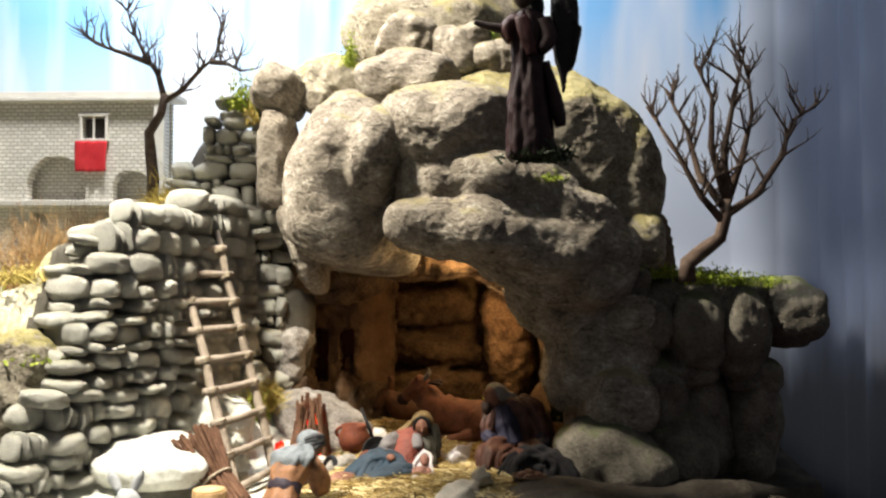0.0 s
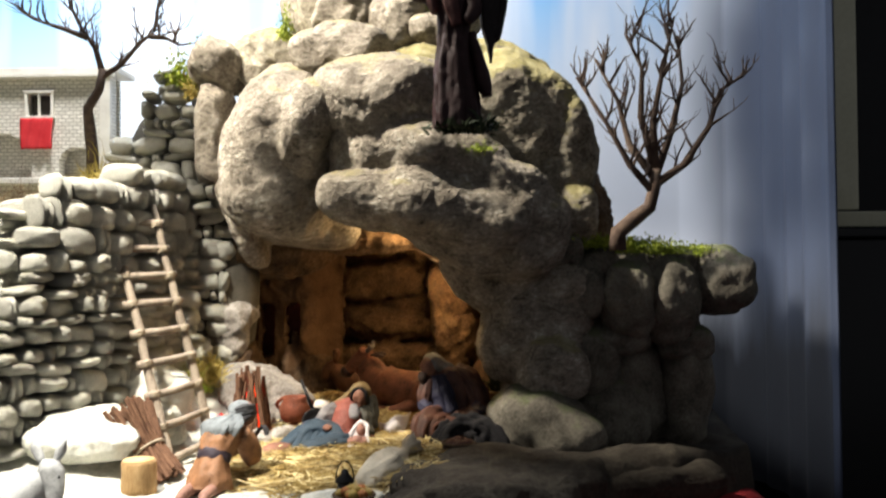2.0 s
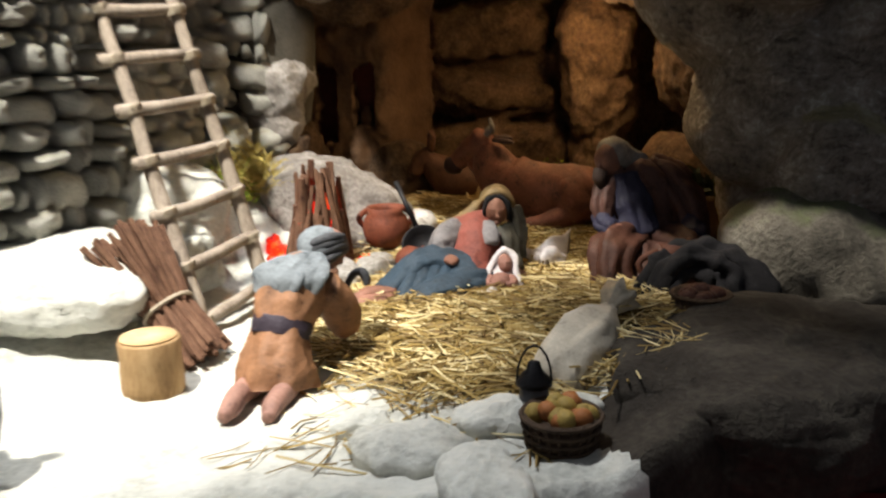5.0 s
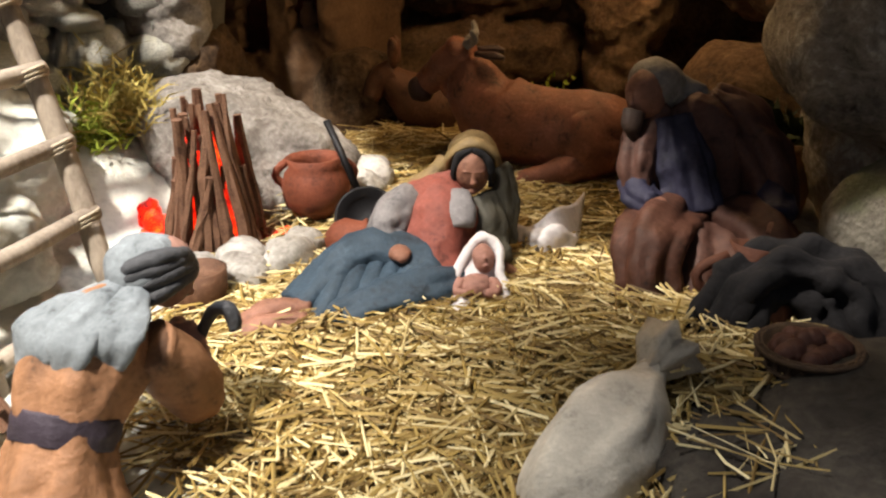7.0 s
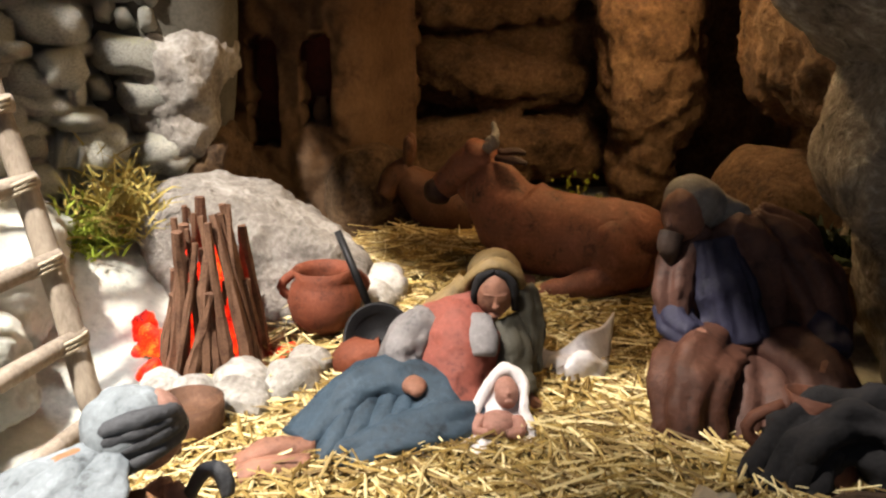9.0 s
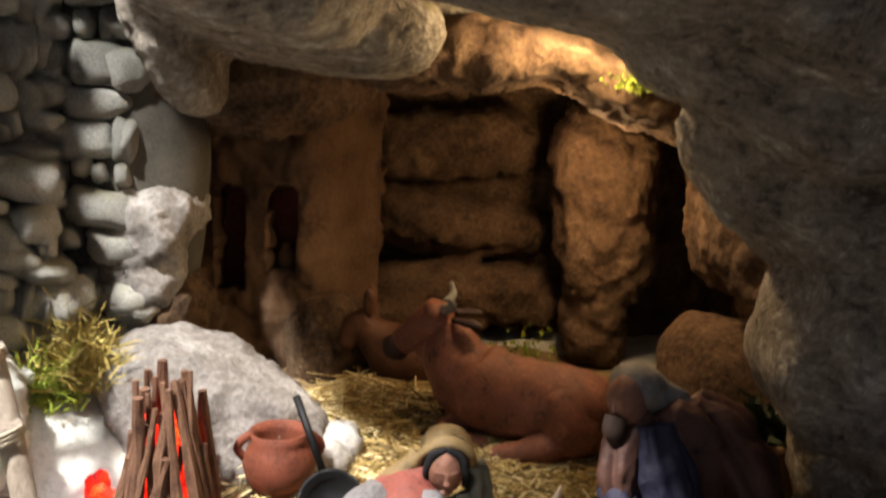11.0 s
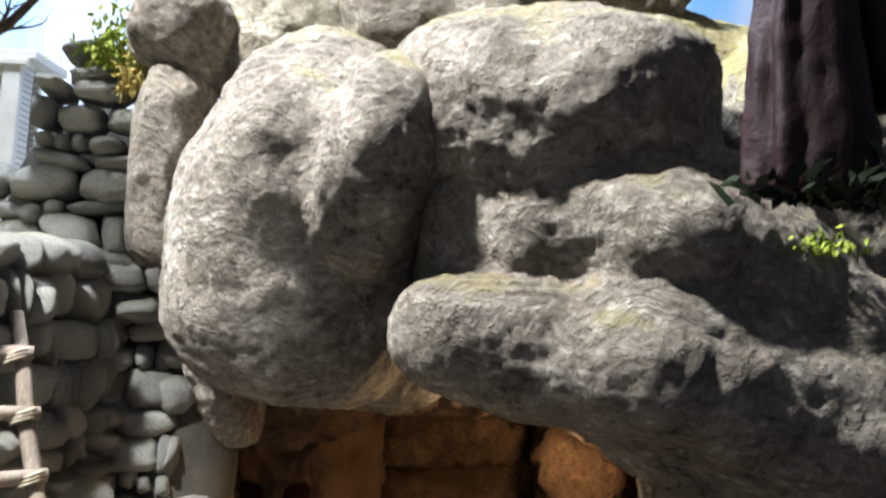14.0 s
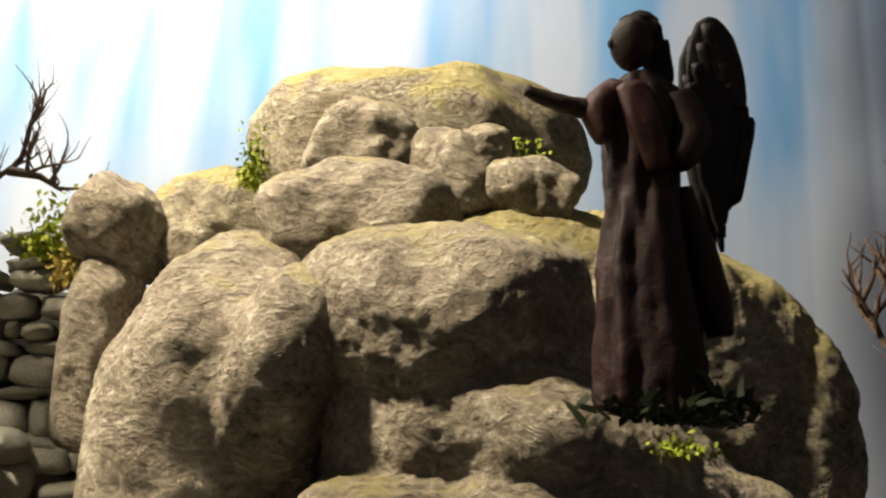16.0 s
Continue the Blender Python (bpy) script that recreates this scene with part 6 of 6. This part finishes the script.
tube(bm, [(0.070, 1.361, 0.163), (0.078, 1.370, 0.170), (0.086, 1.376, 0.174)], [(0.005, 0.006), (0.013, 0.011), (0.016, 0.013)], 18, folds=6, fold=0.3)
part("ruffled_neck", bm, SACKCLOTH, sack)
bm = bmesh.new()
tube(bm, [Vector((0.070, 1.361, 0.163)) + Vector((0.0075 * math.cos(w), 0.002 * math.sin(w), 0.0075 * math.sin(w))) for w in [i * math.pi / 6 for i in range(13)]], 0.0013, 6)
part("cord", bm, TWINE, sack)

# basket of chestnuts with a dark cloth
WICKER = material("dark_wicker", [(0.035, 0.022, 0.014), (0.09, 0.055, 0.03)], 120, 0.85, 0.6)


def basket(name, label, place, r, h, fill, fill_mat, seed, count, size):
    b = thing(name, label, "basket", place=place)
    bm = bmesh.new()
    lathe(bm, [(r * 0.8, 0), (r * 0.9, h * 0.5), (r, h), (r * 0.93, h), (r * 0.85, h * 0.55), (0.002, h * 0.5)], seg=28)
    for k in range(22):
        a = 2 * math.pi * k / 22
        tube(bm, [(r * 0.82 * math.cos(a), r * 0.82 * math.sin(a), 0.0), (r * 0.93 * math.cos(a), r * 0.93 * math.sin(a), h * 0.5), (r * 1.02 * math.cos(a), r * 1.02 * math.sin(a), h)], 0.0012, 5)
    for k in range(5):
        q = r * (0.82 + 0.2 * k / 4) + 0.0012
        tube(bm, [(q * math.cos(w), q * math.sin(w), h * (0.08 + 0.22 * k)) for w in [i * math.pi / 12 for i in range(25)]], 0.0015, 5)
    part("wickerwork", bm, WICKER, b)
    rr = random.Random(seed)
    for k in range(count):
        a, q = rr.uniform(0, 6.28), r * 0.72 * math.sqrt(rr.random())
        bm = bmesh.new()
        blob(bm, (0, 0, 0), (size, size, size * 0.9), (rr.uniform(0, 90), rr.uniform(0, 90), 0), 0, 2, 0.12, 60, k)
        tagged(link_mesh(fill, bm, fill_mat[k % len(fill_mat)], None, "", True, pose(place[0] + q * math.cos(a), place[1] + q * math.sin(a), place[2] + h * 0.78 + size * (1.2 - q / r) + rr.uniform(0, size * 0.5))),
               "small " + ("brown chestnut heaped in a dark basket" if fill == "chestnut" else "ripe fruit heaped in a wicker basket"), "nut" if fill == "chestnut" else "fruit", fill + "s in the basket")


basket("chestnut_basket", "dark wicker basket full of chestnuts on the rock slab", (0.151, 1.362, 0.130), 0.023, 0.036, "chestnut", [NUT], 1, 26, 0.0062)
basket("fruit_basket", "small wicker basket of yellow and orange fruit", (0.020, 1.188, 0.106), 0.025, 0.030, "fruit", [paint("yellow_fruit", (0.32, 0.22, 0.05)), paint("orange_fruit", (0.34, 0.12, 0.03))], 2, 16, 0.0076)
def heap(bm):
    drape(bm, [(0.104, 1.368, 0.126), (0.114, 1.374, 0.146), (0.132, 1.382, 0.166), (0.152, 1.384, 0.172), (0.178, 1.374, 0.164), (0.194, 1.358, 0.144), (0.204, 1.348, 0.124)], [(0.010, 0.010), (0.015, 0.014), (0.018, 0.017), (0.020, 0.018), (0.022, 0.019), (0.024, 0.020), (0.012, 0.010)], 18, 0, folds=6, fold=0.16)
    drape(bm, [(0.122, 1.352, 0.124), (0.124, 1.362, 0.146), (0.134, 1.374, 0.168)], [(0.012, 0.007), (0.014, 0.008), (0.012, 0.009)], 12, 0, folds=5, fold=0.2)
    drape(bm, [(0.178, 1.336, 0.124), (0.180, 1.350, 0.146), (0.174, 1.366, 0.166)], [(0.014, 0.008), (0.016, 0.009), (0.012, 0.009)], 12, 0, folds=5, fold=0.2)


cloth = figure("dark_cloth", "dark crumpled cloth draped behind the chestnut basket", "cloth", [BLACK], heap, (0,), (0.2, -0.4, 1.0), 0.0065, 40)
cloth.location = (0.010, 0.046, 0.000)

# lantern
lantern = thing("lantern", "small dark iron lantern on the straw edge", "lantern", place=(0.004, 1.222, 0.118))
bm = bmesh.new()
lathe(bm, [(0.013, 0), (0.014, 0.003), (0.011, 0.006), (0.002, 0.006)], seg=16)
part("base", bm, IRON, lantern)
bm = bmesh.new()
lathe(bm, [(0.0095, 0.006), (0.011, 0.014), (0.0095, 0.024), (0.001, 0.024)], seg=16)
part("glass", bm, material("smoked_glass", [(0.05, 0.05, 0.06), (0.09, 0.09, 0.1)], 10, 0.15, 0.0), lantern)
bm = bmesh.new()
lathe(bm, [(0.013, 0.024), (0.0125, 0.027), (0.006, 0.034), (0.004, 0.040), (0.001, 0.041)], seg=16)
part("cap", bm, IRON, lantern)
bm = bmesh.new()
tube(bm, [(0.012 * math.cos(w), 0, 0.026 + 0.026 * math.sin(w)) for w in [i * math.pi / 8 for i in range(9)]], 0.0009, 5)
part("bail", bm, IRON, lantern)

# bundle of brushwood and chopping block
bundle = thing("brushwood_bundle", "bundle of brown brushwood tied and leaning on the ladder", "firewood")
rng = random.Random(21)
A0, A1 = Vector((-0.268, 1.335, 0.118)), Vector((-0.345, 1.372, 0.212))
axis = (A1 - A0).normalized()
sx_ = axis.cross(Vector((0, 1, 0))).normalized()
sy_ = axis.cross(sx_)
for k in range(115):
    a, q = rng.uniform(0, 6.28), math.sqrt(rng.random())
    off = sx_ * math.cos(a) * q + sy_ * math.sin(a) * q
    bm = bmesh.new()
    tube(bm, [A0 + off * 0.025 + axis * rng.uniform(-0.006, 0.004), A0.lerp(A1, 0.4) + off * 0.019, A1 + off * 0.036 + axis * rng.uniform(-0.012, 0.008)], [0.0027, 0.0028, 0.0024], 6, wob=0.3)
    part("stick", bm, BRUSH, bundle, smooth=False)
bm = bmesh.new()
cc = A0.lerp(A1, 0.42)
tube(bm, [cc + (sx_ * math.cos(w) + sy_ * math.sin(w)) * 0.0225 for w in [i * math.pi / 8 for i in range(17)]], 0.002, 6)
part("binding", bm, TWINE, bundle)
log = thing("chopping_block", "round log block with a pale sawn top", "log", place=(-0.288, 1.276, ground_z(-0.288, 1.276) - 0.004))
bm = bmesh.new()
lathe(bm, [(0.024, 0), (0.0245, 0.01), (0.0235, 0.03), (0.0238, 0.044), (0.0225, 0.046), (0.002, 0.0455)], seg=26)
for v in bm.verts:
    v.co.xy *= 1 + 0.06 * noise.noise(Vector((v.co.x * 120, v.co.y * 120, v.co.z * 12)))
part("bark", bm, material("log_bark", [(0.16, 0.09, 0.04), (0.32, 0.20, 0.09), (0.45, 0.30, 0.15)], 50, 0.9, 0.8, stretch=(1, 1, 0.25)), log)
bm = bmesh.new()
lathe(bm, [(0.0215, 0.0462), (0.0212, 0.0478), (0.002, 0.0482)], seg=26)
part("sawn_top", bm, CUT_WOOD, log, "pale sawn end grain")

# ---- straw ----


def straw_bed(label, count, area, seed, mat, rise=0.012, length=(0.022, 0.075)):
    rng = random.Random(seed)
    verts, faces = [], []
    while count:
        x, y = rng.uniform(area[0], area[1]), rng.uniform(area[2], area[3])
        if not area[4](x, y, rng):
            continue
        count -= 1
        z = ground_z(x, y) + rng.uniform(0.0, rise)
        a, L, w = rng.uniform(0, 6.283), rng.uniform(*length), rng.uniform(0.0003, 0.0011)
        e = rng.uniform(-0.16, 0.22)
        d = Vector((math.cos(a), math.sin(a), e)) * L / 2
        s = Vector((-math.sin(a), math.cos(a), 0)) * w
        up = Vector((0, 0, w * 1.1))
        bow = Vector((-math.sin(a), math.cos(a), 0.3)) * rng.uniform(-0.003, 0.003)
        c = Vector((x, y, z))
        base = len(verts)
        for q, b in ((c - d, 0), (c + bow, 1), (c + d, 0)):
            verts += [tuple(q - s), tuple(q + s), tuple(q + up)]
        for r in (0, 3):
            for i in range(3):
                faces.append((base + r + i, base + r + (i + 1) % 3, base + r + 3 + (i + 1) % 3, base + r + 3 + i))
    me = bpy.data.meshes.new("straw")
    me.from_pydata(verts, [], faces)
    me.materials.append(mat)
    return tagged(new("straw", me), label, "straw", kind="stuff")


def bed(x, y, rng):
    d = ((x + 0.005) / 0.20) ** 2 + ((y - 1.47) / 0.215) ** 2
    return rng.random() < 1.3 - d and x > wall_x(y) + 0.05


def back_bed(x, y, rng):
    return ((x - 0.02) / 0.21) ** 2 + ((y - 1.72) / 0.16) ** 2 < rng.uniform(0.5, 1.1)


def island_tint(m):
    nt = m.node_tree
    geo = nt.nodes.new("ShaderNodeNewGeometry")
    ramp = nt.nodes.new("ShaderNodeValToRGB")
    el = ramp.color_ramp.elements
    el[0].color, el[1].color = (0.13, 0.075, 0.02, 1), (0.84, 0.72, 0.40, 1)
    el.new(0.60).color = (0.40, 0.28, 0.085, 1)
    nt.links.new(geo.outputs["Random Per Island"], ramp.inputs[0])
    nt.links.new(ramp.outputs[0], nt.nodes["Principled BSDF"].inputs["Base Color"])


island_tint(STRAW)
straw_bed("loose golden straw strewn round the figures", 11000, (-0.24, 0.20, 1.24, 1.70, bed), 1, STRAW)
straw_bed("dry straw litter on the grotto floor", 5200, (-0.20, 0.26, 1.55, 1.90, back_bed), 2, STRAW)
straw_bed("few stray straws on the plaster at the front", 90, (-0.20, 0.02, 1.15, 1.30, lambda x, y, r: True), 3, STRAW, 0.004)
